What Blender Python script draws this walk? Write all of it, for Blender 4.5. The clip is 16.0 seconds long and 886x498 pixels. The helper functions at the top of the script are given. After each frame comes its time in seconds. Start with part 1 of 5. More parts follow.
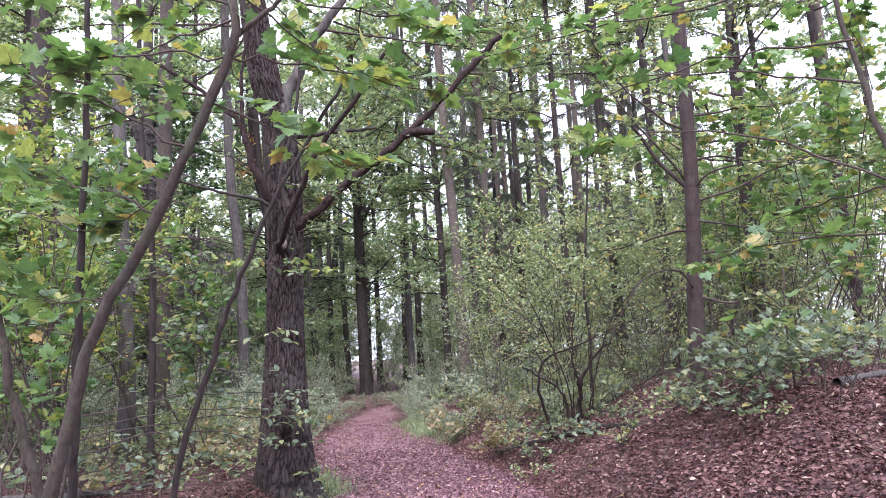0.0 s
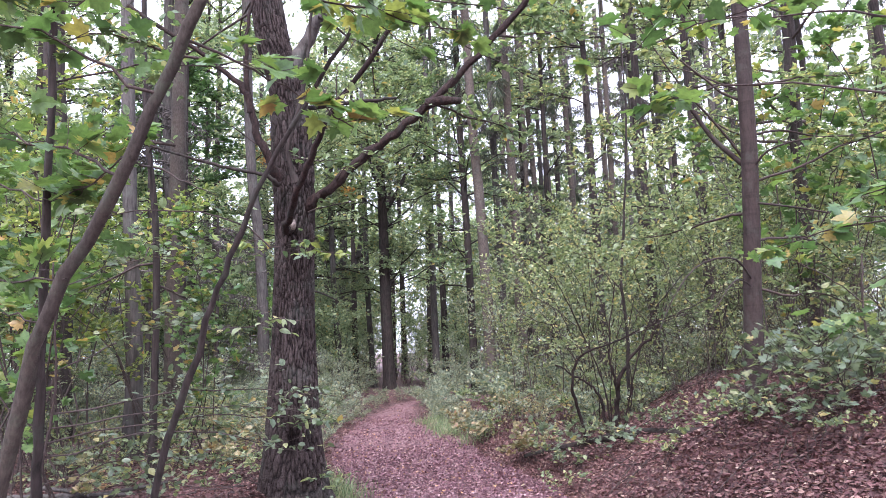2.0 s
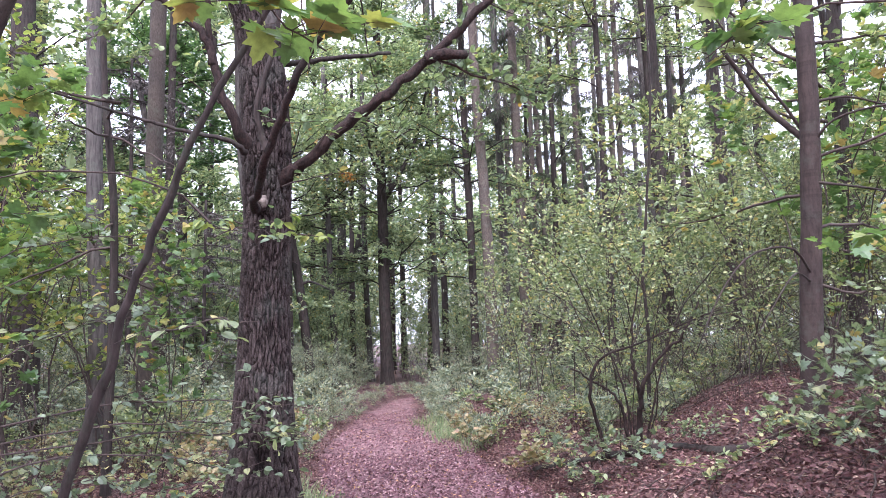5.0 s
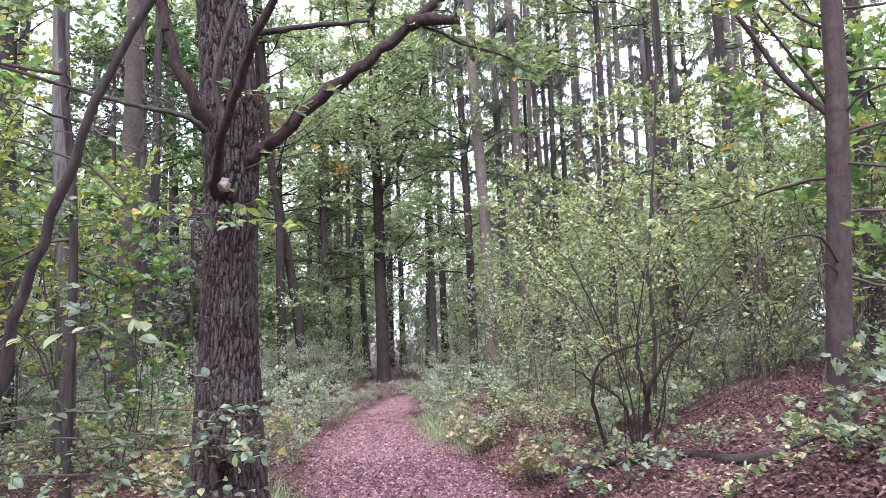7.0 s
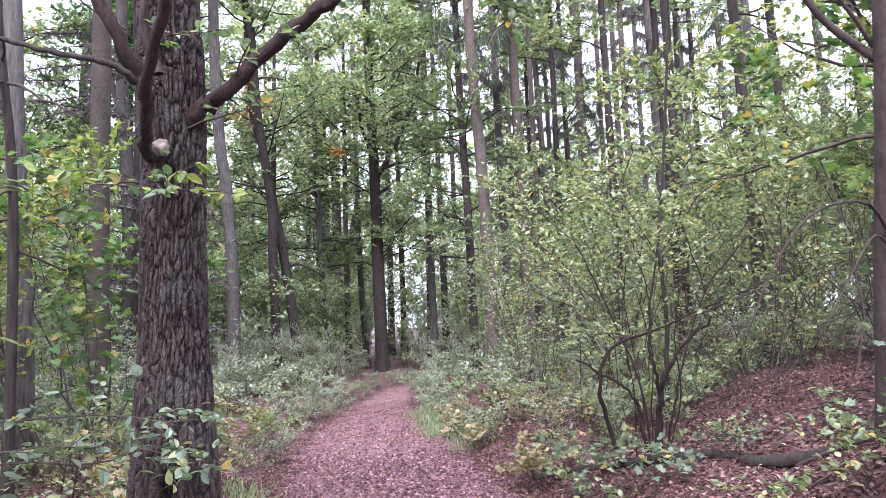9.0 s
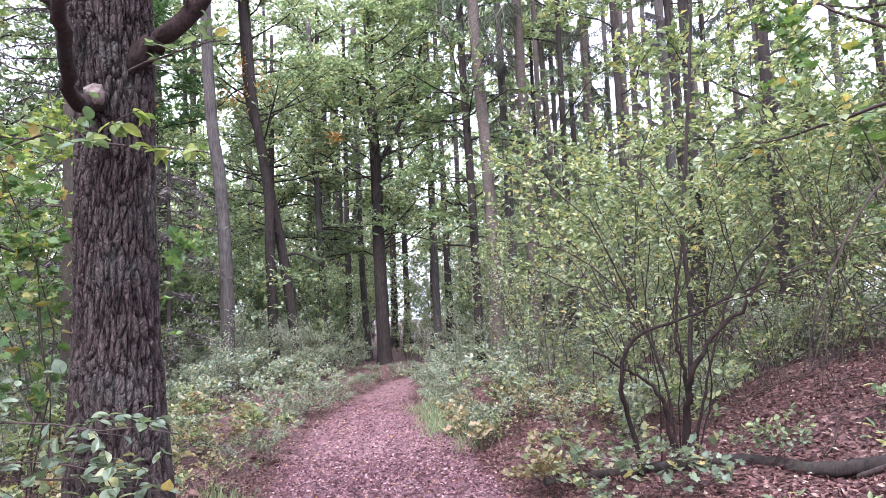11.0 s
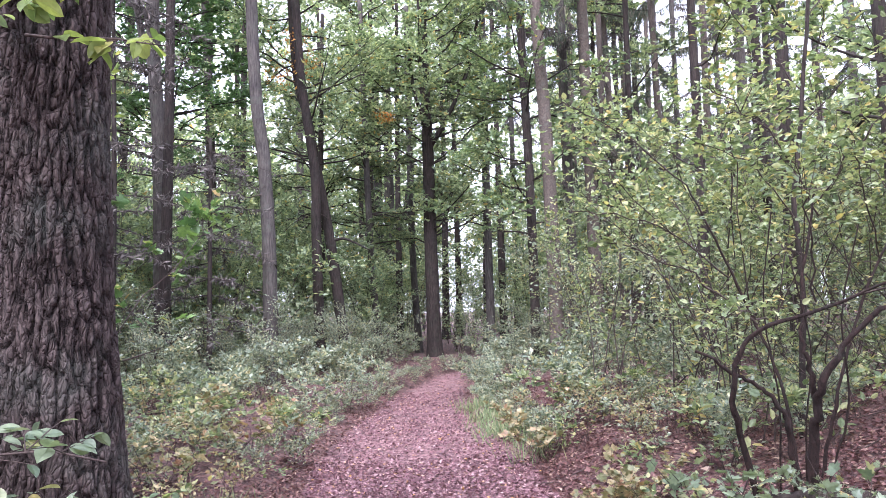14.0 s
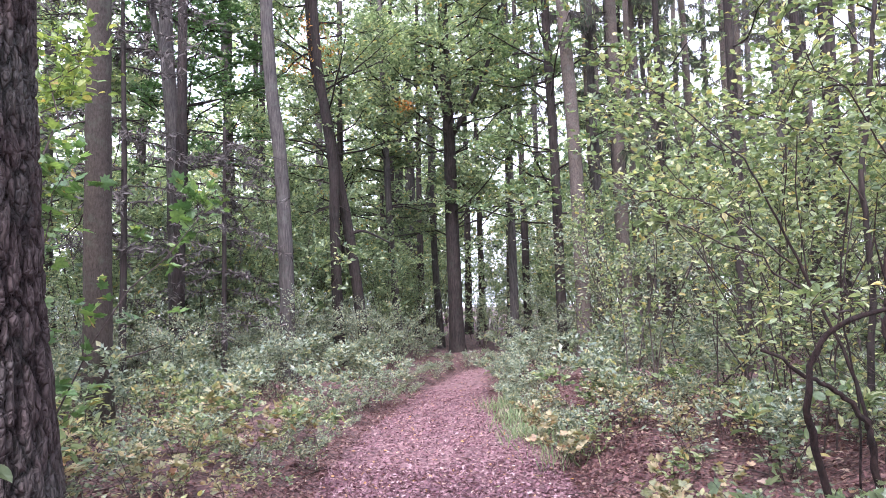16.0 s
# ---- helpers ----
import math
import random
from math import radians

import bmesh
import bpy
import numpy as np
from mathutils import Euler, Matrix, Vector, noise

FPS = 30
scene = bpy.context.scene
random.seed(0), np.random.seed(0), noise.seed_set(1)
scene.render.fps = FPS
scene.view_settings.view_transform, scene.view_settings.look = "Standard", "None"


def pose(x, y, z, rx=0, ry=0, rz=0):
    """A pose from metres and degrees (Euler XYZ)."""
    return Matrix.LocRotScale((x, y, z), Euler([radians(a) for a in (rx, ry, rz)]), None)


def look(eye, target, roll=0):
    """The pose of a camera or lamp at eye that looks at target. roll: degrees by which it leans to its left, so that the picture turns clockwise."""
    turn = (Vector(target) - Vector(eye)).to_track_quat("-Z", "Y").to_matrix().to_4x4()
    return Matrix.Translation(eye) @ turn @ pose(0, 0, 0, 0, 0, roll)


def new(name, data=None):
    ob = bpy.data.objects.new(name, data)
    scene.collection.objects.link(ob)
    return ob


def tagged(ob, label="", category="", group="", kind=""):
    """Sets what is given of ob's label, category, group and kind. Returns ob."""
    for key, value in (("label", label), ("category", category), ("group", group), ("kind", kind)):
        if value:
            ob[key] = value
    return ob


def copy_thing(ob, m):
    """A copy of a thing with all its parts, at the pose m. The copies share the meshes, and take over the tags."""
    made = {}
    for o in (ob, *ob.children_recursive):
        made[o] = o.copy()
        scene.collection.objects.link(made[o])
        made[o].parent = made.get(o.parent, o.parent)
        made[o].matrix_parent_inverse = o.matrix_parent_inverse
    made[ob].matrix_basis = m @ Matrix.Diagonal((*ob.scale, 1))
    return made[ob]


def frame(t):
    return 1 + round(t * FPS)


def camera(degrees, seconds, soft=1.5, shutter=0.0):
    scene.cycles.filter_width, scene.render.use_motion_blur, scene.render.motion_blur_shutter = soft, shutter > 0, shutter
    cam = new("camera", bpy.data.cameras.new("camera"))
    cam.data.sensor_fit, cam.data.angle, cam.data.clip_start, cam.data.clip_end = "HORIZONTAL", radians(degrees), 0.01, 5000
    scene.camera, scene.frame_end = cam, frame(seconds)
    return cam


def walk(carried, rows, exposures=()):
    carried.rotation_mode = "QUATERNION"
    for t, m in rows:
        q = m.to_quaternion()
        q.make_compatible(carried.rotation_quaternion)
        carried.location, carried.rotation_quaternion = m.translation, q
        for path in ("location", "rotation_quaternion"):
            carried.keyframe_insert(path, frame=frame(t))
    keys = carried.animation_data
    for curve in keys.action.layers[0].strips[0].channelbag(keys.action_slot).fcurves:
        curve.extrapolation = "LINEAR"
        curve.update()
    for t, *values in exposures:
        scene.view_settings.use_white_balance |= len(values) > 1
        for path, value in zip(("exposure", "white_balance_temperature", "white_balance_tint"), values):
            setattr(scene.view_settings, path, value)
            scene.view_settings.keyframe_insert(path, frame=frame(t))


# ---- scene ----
cam = camera(66, 16.0, 0.5)
ROWS = [  # seconds, x, y, z, yaw to the left, pitch up, roll
    (0, 0.182, -0.033, 1.628, -4.73, 8.89, -3.22),
    (0.5, 0.170, 0.143, 1.646, -4.44, 8.80, -2.95),
    (1, 0.181, 0.324, 1.645, -4.18, 8.69, -2.93),
    (1.5, 0.240, 0.528, 1.663, -2.71, 8.74, -2.60),
    (2, 0.246, 0.733, 1.639, -2.46, 8.50, -2.42),
    (2.5, 0.237, 0.926, 1.643, -2.27, 8.48, -2.09),
    (3, 0.296, 1.127, 1.645, -2.32, 8.27, -2.05),
    (3.5, 0.302, 1.330, 1.648, -2.49, 8.17, -1.82),
    (4, 0.280, 1.522, 1.678, -2.30, 7.95, -1.75),
    (6.5, 0.397, 2.230, 1.769, -2.28, 7.67, -1.83),
    (7, 0.431, 2.406, 1.766, -2.22, 7.45, -1.97),
    (7.5, 0.419, 2.588, 1.768, -1.98, 7.11, -1.72),
    (8, 0.484, 2.769, 1.749, -2.04, 6.84, -1.84),
    (8.5, 0.560, 2.971, 1.773, -2.04, 6.60, -2.29),
    (11, 0.653, 3.908, 1.737, -1.47, 5.77, -2.57),
    (11.5, 0.690, 4.119, 1.733, 0.06, 5.50, -2.33),
    (12, 0.673, 4.310, 1.716, 0.48, 5.23, -2.15),
    (12.5, 0.635, 4.492, 1.717, 0.88, 5.34, -1.86),
    (13, 0.661, 4.686, 1.692, 1.88, 5.29, -1.68),
    (13.5, 0.674, 4.862, 1.700, 2.60, 5.23, -1.65),
    (14, 0.621, 5.041, 1.695, 2.99, 5.28, -1.44),
    (14.5, 0.621, 5.177, 1.671, 3.19, 5.44, -1.39),
    (15, 0.646, 5.393, 1.680, 4.22, 5.49, -1.30),
    (15.5, 0.606, 5.495, 1.676, 4.59, 5.15, -1.42),
    (16, 0.597, 5.649, 1.680, 4.90, 4.90, -1.53),
]


def eye_pose(x, y, z, yaw, pitch, roll):
    return pose(x, y, z, 90 + pitch, 0, yaw) @ pose(0, 0, 0, 0, 0, roll)


walk(cam, [(r[0], eye_pose(*r[1:])) for r in ROWS], [(0, 1.8, 5750, 21), (8.5, 2.09, 5700, 21), (16, 2.14, 5700, 21)])

# ---- world, sun, exposure ----
world = bpy.data.worlds.new("world")
scene.world = world
world.use_nodes = True
wt = world.node_tree
sky = wt.nodes.new("ShaderNodeTexSky")
sky.sky_type, sky.sun_disc = "NISHITA", False
sky.sun_elevation, sky.sun_rotation = radians(54), radians(190)
sky.dust_density, sky.air_density, sky.ozone_density = 6.0, 1.0, 1.0
veil = wt.nodes.new("ShaderNodeMix")
veil.data_type = "RGBA"
veil.inputs[0].default_value = 0.8
veil.inputs[7].default_value = (8.2, 8.3, 8.9, 1)
wt.links.new(sky.outputs[0], veil.inputs[6])
bg = wt.nodes["Background"]
bg.inputs[1].default_value = 0.13
wt.links.new(veil.outputs[2], bg.inputs[0])
sun = new("sun", bpy.data.lights.new("sun", "SUN"))
sun.data.energy, sun.data.angle, sun.data.color = 1.8, radians(20), (1, 0.97, 0.92)
sun.matrix_world = look((0, 0, 40), (5, 28, 0))

rng = np.random.default_rng(7)


# ---- materials ----
def ramp_node(nt, stops):
    node = nt.nodes.new("ShaderNodeValToRGB")
    el = node.color_ramp.elements
    while len(el) < len(stops):
        el.new(0.5)
    for e, (p, c) in zip(el, stops):
        e.position, e.color = p, (*c, 1)
    return node


def material(name):
    m = bpy.data.materials.new(name)
    m.use_nodes = True
    nt = m.node_tree
    return m, nt, nt.nodes["Principled BSDF"], nt.nodes["Material Output"]


def noise_node(nt, scale, detail=4.0, vec=None, rough=0.6):
    n = nt.nodes.new("ShaderNodeTexNoise")
    n.inputs["Scale"].default_value, n.inputs["Detail"].default_value = scale, detail
    n.inputs["Roughness"].default_value = rough
    if vec is not None:
        nt.links.new(vec, n.inputs["Vector"])
    return n


def mixrgb(nt, fac, a, b, kind="MIX"):
    n = nt.nodes.new("ShaderNodeMix")
    n.data_type, n.blend_type = "RGBA", kind
    for sock, v in ((n.inputs[0], fac), (n.inputs[6], a), (n.inputs[7], b)):
        if isinstance(v, bpy.types.NodeSocket):
            nt.links.new(v, sock)
        elif isinstance(v, tuple):
            sock.default_value = (*v, 1)
        else:
            sock.default_value = v
    return n.outputs[2]


def leaf_material(name, stops, rough=0.5, through_light=0.35, spec=0.4):
    """A leaf: a colour of its own for each leaf, blotches, and light that shines through."""
    m, nt, bsdf, out = material(name)
    geo = nt.nodes.new("ShaderNodeNewGeometry")
    info = nt.nodes.new("ShaderNodeObjectInfo")
    add = nt.nodes.new("ShaderNodeMath")
    add.operation = "ADD"
    frac = nt.nodes.new("ShaderNodeMath")
    frac.operation = "FRACT"
    nt.links.new(geo.outputs["Random Per Island"], add.inputs[0])
    nt.links.new(info.outputs["Random"], add.inputs[1])
    nt.links.new(add.outputs[0], frac.inputs[0])
    ramp = ramp_node(nt, stops)
    nt.links.new(frac.outputs[0], ramp.inputs[0])
    tex = nt.nodes.new("ShaderNodeTexCoord")
    blotch = noise_node(nt, 30, 3, tex.outputs["Object"])
    shade = ramp_node(nt, [(0.3, (0.72, 0.72, 0.72)), (0.7, (1.2, 1.2, 1.15))])
    nt.links.new(blotch.outputs[0], shade.inputs[0])
    col = mixrgb(nt, 1.0, ramp.outputs[0], shade.outputs[0], "MULTIPLY")
    nt.links.new(col, bsdf.inputs["Base Color"])
    bsdf.inputs["Roughness"].default_value = rough
    bsdf.inputs["Specular IOR Level"].default_value = spec
    if through_light > 0:
        tl = nt.nodes.new("ShaderNodeBsdfTranslucent")
        nt.links.new(mixrgb(nt, 1.0, col, (1.25, 1.3, 0.75), "MULTIPLY"), tl.inputs[0])
        mx = nt.nodes.new("ShaderNodeMixShader")
        mx.inputs[0].default_value = through_light
        nt.links.new(bsdf.outputs[0], mx.inputs[1])
        nt.links.new(tl.outputs[0], mx.inputs[2])
        nt.links.new(mx.outputs[0], out.inputs[0])
    return m


def bark_material(name, dark, light, moss=None, scale=1.0, stretch=0.15, rough=0.9, bump=0.5, bands=False):
    m, nt, bsdf, out = material(name)
    tex = nt.nodes.new("ShaderNodeTexCoord")
    mp = nt.nodes.new("ShaderNodeMapping")
    mp.inputs["Scale"].default_value = (1, 1, stretch)
    nt.links.new(tex.outputs["Object"], mp.inputs[0])
    grain = noise_node(nt, 38 * scale, 6, mp.outputs[0], 0.65)
    big = noise_node(nt, 2.2, 4, tex.outputs["Object"])
    ramp = ramp_node(nt, [(0.32, dark), (0.68, light)])
    nt.links.new(grain.outputs[0], ramp.inputs[0])
    tone = ramp_node(nt, [(0.3, (0.75, 0.75, 0.78)), (0.72, (1.2, 1.17, 1.12))])
    nt.links.new(big.outputs[0], tone.inputs[0])
    col = mixrgb(nt, 1.0, ramp.outputs[0], tone.outputs[0], "MULTIPLY")
    height = grain.outputs[0]
    if bands:
        mb = nt.nodes.new("ShaderNodeMapping")
        mb.inputs["Scale"].default_value = (0.4, 0.4, 9)
        nt.links.new(tex.outputs["Object"], mb.inputs[0])
        ring = noise_node(nt, 1.6, 2, mb.outputs[0])
        rr = ramp_node(nt, [(0.55, (1, 1, 1)), (0.66, (0.72, 0.7, 0.68))])
        nt.links.new(ring.outputs[0], rr.inputs[0])
        col = mixrgb(nt, 1.0, col, rr.outputs[0], "MULTIPLY")
    if moss:
        patch = noise_node(nt, 5.5, 5, tex.outputs["Object"], 0.7)
        pr = ramp_node(nt, [(0.52, (0, 0, 0)), (0.68, (0.6, 0.6, 0.6))])
        nt.links.new(patch.outputs[0], pr.inputs[0])
        col = mixrgb(nt, pr.outputs[0], col, moss)
    nt.links.new(col, bsdf.inputs["Base Color"])
    bsdf.inputs["Roughness"].default_value = rough
    bsdf.inputs["Specular IOR Level"].default_value = 0.25
    b = nt.nodes.new("ShaderNodeBump")
    b.inputs["Strength"].default_value, b.inputs["Distance"].default_value = bump, 0.02
    nt.links.new(height, b.inputs["Height"])
    nt.links.new(b.outputs[0], bsdf.inputs["Normal"])
    return m


def oak_bark_material():
    """Furrowed bark: the furrows' depth, kept with the mesh, darkens the colour towards their bottom."""
    m, nt, bsdf, out = material("oak_bark")
    tex = nt.nodes.new("ShaderNodeTexCoord")
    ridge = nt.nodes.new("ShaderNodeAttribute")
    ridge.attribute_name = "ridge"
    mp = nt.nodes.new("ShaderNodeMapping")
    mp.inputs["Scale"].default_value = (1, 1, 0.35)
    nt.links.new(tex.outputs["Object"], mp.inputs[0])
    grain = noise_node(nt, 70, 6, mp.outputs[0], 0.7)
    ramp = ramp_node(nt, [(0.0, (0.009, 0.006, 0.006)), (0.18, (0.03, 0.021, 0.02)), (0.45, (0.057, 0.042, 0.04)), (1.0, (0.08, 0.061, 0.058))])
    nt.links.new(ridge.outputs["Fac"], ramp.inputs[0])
    gr = ramp_node(nt, [(0.3, (0.72, 0.72, 0.72)), (0.7, (1.25, 1.23, 1.2))])
    nt.links.new(grain.outputs[0], gr.inputs[0])
    col = mixrgb(nt, 1.0, ramp.outputs[0], gr.outputs[0], "MULTIPLY")
    warp = nt.nodes.new("ShaderNodeVectorMath")
    warp.operation = "MULTIPLY_ADD"
    swirl = noise_node(nt, 9, 3, tex.outputs["Object"])
    nt.links.new(swirl.outputs["Color"], warp.inputs[0])
    warp.inputs[1].default_value = (0.06, 0.06, 0.1)
    nt.links.new(tex.outputs["Object"], warp.inputs[2])
    mv = nt.nodes.new("ShaderNodeMapping")
    mv.inputs["Scale"].default_value = (1, 1, 0.3)
    nt.links.new(warp.outputs[0], mv.inputs[0])
    plate = nt.nodes.new("ShaderNodeTexVoronoi")
    plate.feature = "DISTANCE_TO_EDGE"
    plate.inputs["Scale"].default_value = 62
    nt.links.new(mv.outputs[0], plate.inputs["Vector"])
    crack = ramp_node(nt, [(0.0, (0.22, 0.2, 0.2)), (0.16, (0.85, 0.83, 0.83)), (0.4, (1.2, 1.18, 1.16))])
    nt.links.new(plate.outputs["Distance"], crack.inputs[0])
    col = mixrgb(nt, 0.28, col, mixrgb(nt, 1.0, col, crack.outputs[0], "MULTIPLY"))
    patch = noise_node(nt, 2.6, 5, tex.outputs["Object"], 0.65)
    pr = ramp_node(nt, [(0.5, (0, 0, 0)), (0.72, (0.5, 0.5, 0.5))])
    nt.links.new(patch.outputs[0], pr.inputs[0])
    col = mixrgb(nt, pr.outputs[0], col, (0.082, 0.092, 0.08))
    nt.links.new(col, bsdf.inputs["Base Color"])
    bsdf.inputs["Roughness"].default_value = 0.9
    bsdf.inputs["Specular IOR Level"].default_value = 0.2
    b = nt.nodes.new("ShaderNodeBump")
    b.inputs["Strength"].default_value, b.inputs["Distance"].default_value = 0.9, 0.012
    hsum = nt.nodes.new("ShaderNodeMath")
    hsum.operation = "MULTIPLY_ADD"
    hsum.inputs[1].default_value = 0.35
    nt.links.new(grain.outputs[0], hsum.inputs[0])
    nt.links.new(crack.outputs[0], hsum.inputs[2])
    nt.links.new(hsum.outputs[0], b.inputs["Height"])
    nt.links.new(b.outputs[0], bsdf.inputs["Normal"])
    return m


def ground_material():
    m, nt, bsdf, out = material("leaf_litter_soil")
    tex = nt.nodes.new("ShaderNodeTexCoord")
    tread = nt.nodes.new("ShaderNodeAttribute")
    tread.attribute_name = "tread"
    vor = nt.nodes.new("ShaderNodeTexVoronoi")
    vor.inputs["Scale"].default_value = 26
    nt.links.new(tex.outputs["Object"], vor.inputs["Vector"])
    sep = nt.nodes.new("ShaderNodeSeparateColor")
    nt.links.new(vor.outputs["Color"], sep.inputs[0])
    wild = ramp_node(nt, [(0.0, (0.04, 0.02, 0.02)), (0.45, (0.09, 0.044, 0.042)), (0.8, (0.15, 0.08, 0.072)), (1.0, (0.2, 0.13, 0.1))])
    trod = ramp_node(nt, [(0.0, (0.09, 0.043, 0.046)), (0.5, (0.18, 0.095, 0.102)), (1.0, (0.28, 0.17, 0.17))])
    for r in (wild, trod):
        nt.links.new(sep.outputs[0], r.inputs[0])
    col = mixrgb(nt, tread.outputs["Fac"], wild.outputs[0], trod.outputs[0])
    soil = noise_node(nt, 3.0, 6, tex.outputs["Object"], 0.7)
    sr = ramp_node(nt, [(0.35, (0.6, 0.58, 0.6)), (0.65, (1.15, 1.12, 1.12))])
    nt.links.new(soil.outputs[0], sr.inputs[0])
    col = mixrgb(nt, 1.0, col, sr.outputs[0], "MULTIPLY")
    nt.links.new(col, bsdf.inputs["Base Color"])
    bsdf.inputs["Roughness"].default_value = 0.8
    b = nt.nodes.new("ShaderNodeBump")
    b.inputs["Strength"].default_value, b.inputs["Distance"].default_value = 0.7, 0.03
    nt.links.new(vor.outputs["Distance"], b.inputs["Height"])
    nt.links.new(b.outputs[0], bsdf.inputs["Normal"])
    return m


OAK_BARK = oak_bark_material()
BEECH_BARK = bark_material("beech_bark", (0.022, 0.0145, 0.013), (0.047, 0.032, 0.029), (0.055, 0.053, 0.043), 0.9, 0.3, 0.8, 0.35, True)
SPRUCE_BARK = bark_material("spruce_bark", (0.046, 0.036, 0.031), (0.13, 0.105, 0.09), (0.11, 0.11, 0.093), 1.3, 0.4, 0.9, 0.7)
GREY_BARK = bark_material("grey_bark", (0.033, 0.029, 0.027), (0.108, 0.095, 0.089), (0.085, 0.09, 0.076), 0.9, 0.12, 0.9, 0.7)
DARK_BARK = bark_material("dark_bark", (0.014, 0.0105, 0.0095), (0.05, 0.038, 0.035), (0.042, 0.046, 0.035), 0.9, 0.12, 0.9, 0.6)
MAPLE_BARK = bark_material("young_maple_bark", (0.026, 0.02, 0.016), (0.07, 0.055, 0.046), (0.065, 0.07, 0.05), 1.4, 0.4, 0.85, 0.6)
TWIG_BARK = bark_material("twig_bark", (0.03, 0.022, 0.02), (0.085, 0.062, 0.056), None, 1.5, 0.3, 0.85, 0.3)
RED_BARK = bark_material("dead_oak_bark", (0.009, 0.006, 0.0055), (0.042, 0.024, 0.021), (0.03, 0.03, 0.026), 1.4, 0.4, 0.9, 0.9)
CUT_WOOD = bark_material("callus_wood", (0.09, 0.07, 0.06), (0.2, 0.165, 0.15), None, 0.6, 1.0, 0.85, 0.3)

MAPLE_LEAF = leaf_material("maple_leaf", [(0, (0.065, 0.125, 0.05)), (0.45, (0.11, 0.185, 0.07)), (0.82, (0.165, 0.25, 0.085)), (0.95, (0.30, 0.29, 0.09)), (1, (0.36, 0.24, 0.10))], 0.4, 0.42, 0.5)
HAZEL_LEAF = leaf_material("hazel_leaf", [(0, (0.0764, 0.113, 0.0619)), (0.4, (0.194, 0.246, 0.134)), (0.75, (0.306, 0.354, 0.201)), (0.93, (0.398, 0.391, 0.206)), (1, (0.469, 0.37, 0.144))], 0.42, 0.42, 0.55)
BRAMBLE_LEAF = leaf_material("bramble_leaf", [(0, (0.0742, 0.101, 0.0756)), (0.35, (0.19, 0.232, 0.185)), (0.66, (0.313, 0.359, 0.302)), (0.86, (0.387, 0.397, 0.286)), (1, (0.412, 0.347, 0.202))], 0.4, 0.4, 0.6)
BEECH_LEAF = leaf_material("beech_leaf", [(0, (0.0875, 0.136, 0.0784)), (0.45, (0.155, 0.212, 0.125)), (0.8, (0.226, 0.287, 0.167)), (0.97, (0.309, 0.343, 0.157)), (1, (0.464, 0.283, 0.0836))], 0.42, 0.42, 0.5)
DARK_LEAF = leaf_material("dark_maple_leaf", [(0, (0.05, 0.10, 0.045)), (0.6, (0.09, 0.165, 0.07)), (1, (0.15, 0.24, 0.10))], 0.42, 0.4, 0.5)
YELLOW_LEAF = leaf_material("yellow_leaf", [(0, (0.19, 0.205, 0.12)), (0.45, (0.31, 0.29, 0.18)), (0.8, (0.40, 0.32, 0.2)), (1, (0.27, 0.14, 0.09))], 0.5, 0.38)
# far foliage: paling by distance haze is put into the leaf colour
HAZED_LEAF = leaf_material("hazed_leaf", [(0, (0.0824, 0.126, 0.0784)), (0.45, (0.232, 0.292, 0.194)), (0.8, (0.36, 0.419, 0.298)), (0.97, (0.443, 0.464, 0.261)), (1, (0.463, 0.303, 0.104))], 0.42, 0.47, 0.5)
SPRAY_LEAF = leaf_material("spray_leaf", [(0, (0.09, 0.125, 0.085)), (0.5, (0.15, 0.195, 0.13)), (0.85, (0.22, 0.265, 0.18)), (0.97, (0.32, 0.32, 0.15)), (1, (0.40, 0.30, 0.12))], 0.4, 0.4, 0.55)
HORNBEAM_LEAF = leaf_material("hornbeam_leaf", [(0, (0.09, 0.14, 0.05)), (0.45, (0.19, 0.25, 0.085)), (0.8, (0.29, 0.33, 0.11)), (0.96, (0.38, 0.36, 0.13)), (1, (0.42, 0.26, 0.09))], 0.45, 0.45, 0.4)
NEEDLE = leaf_material("spruce_needle", [(0, (0.05, 0.075, 0.05)), (0.5, (0.09, 0.115, 0.08)), (1, (0.15, 0.13, 0.10))], 0.7, 0.15, 0.2)
DEAD_NEEDLE = leaf_material("dead_spruce_twig", [(0, (0.055, 0.048, 0.046)), (0.6, (0.11, 0.098, 0.094)), (1, (0.17, 0.145, 0.135))], 0.85, 0.0, 0.2)
FALLEN = leaf_material("fallen_leaf", [(0, (0.042, 0.017, 0.018)), (0.35, (0.085, 0.036, 0.038)), (0.68, (0.15, 0.072, 0.07)), (0.92, (0.23, 0.135, 0.12)), (1, (0.38, 0.29, 0.23))], 0.6, 0.1, 0.35)
TROD = leaf_material("trodden_leaf", [(0, (0.06, 0.025, 0.033)), (0.4, (0.14, 0.064, 0.082)), (0.8, (0.25, 0.135, 0.155)), (0.96, (0.4, 0.28, 0.29)), (1, (0.45, 0.24, 0.07))], 0.55, 0.1, 0.4)
GRASS = leaf_material("grass_blade", [(0, (0.10, 0.15, 0.07)), (0.7, (0.19, 0.24, 0.12)), (1, (0.33, 0.31, 0.2))], 0.5, 0.3)
SOIL = ground_material()


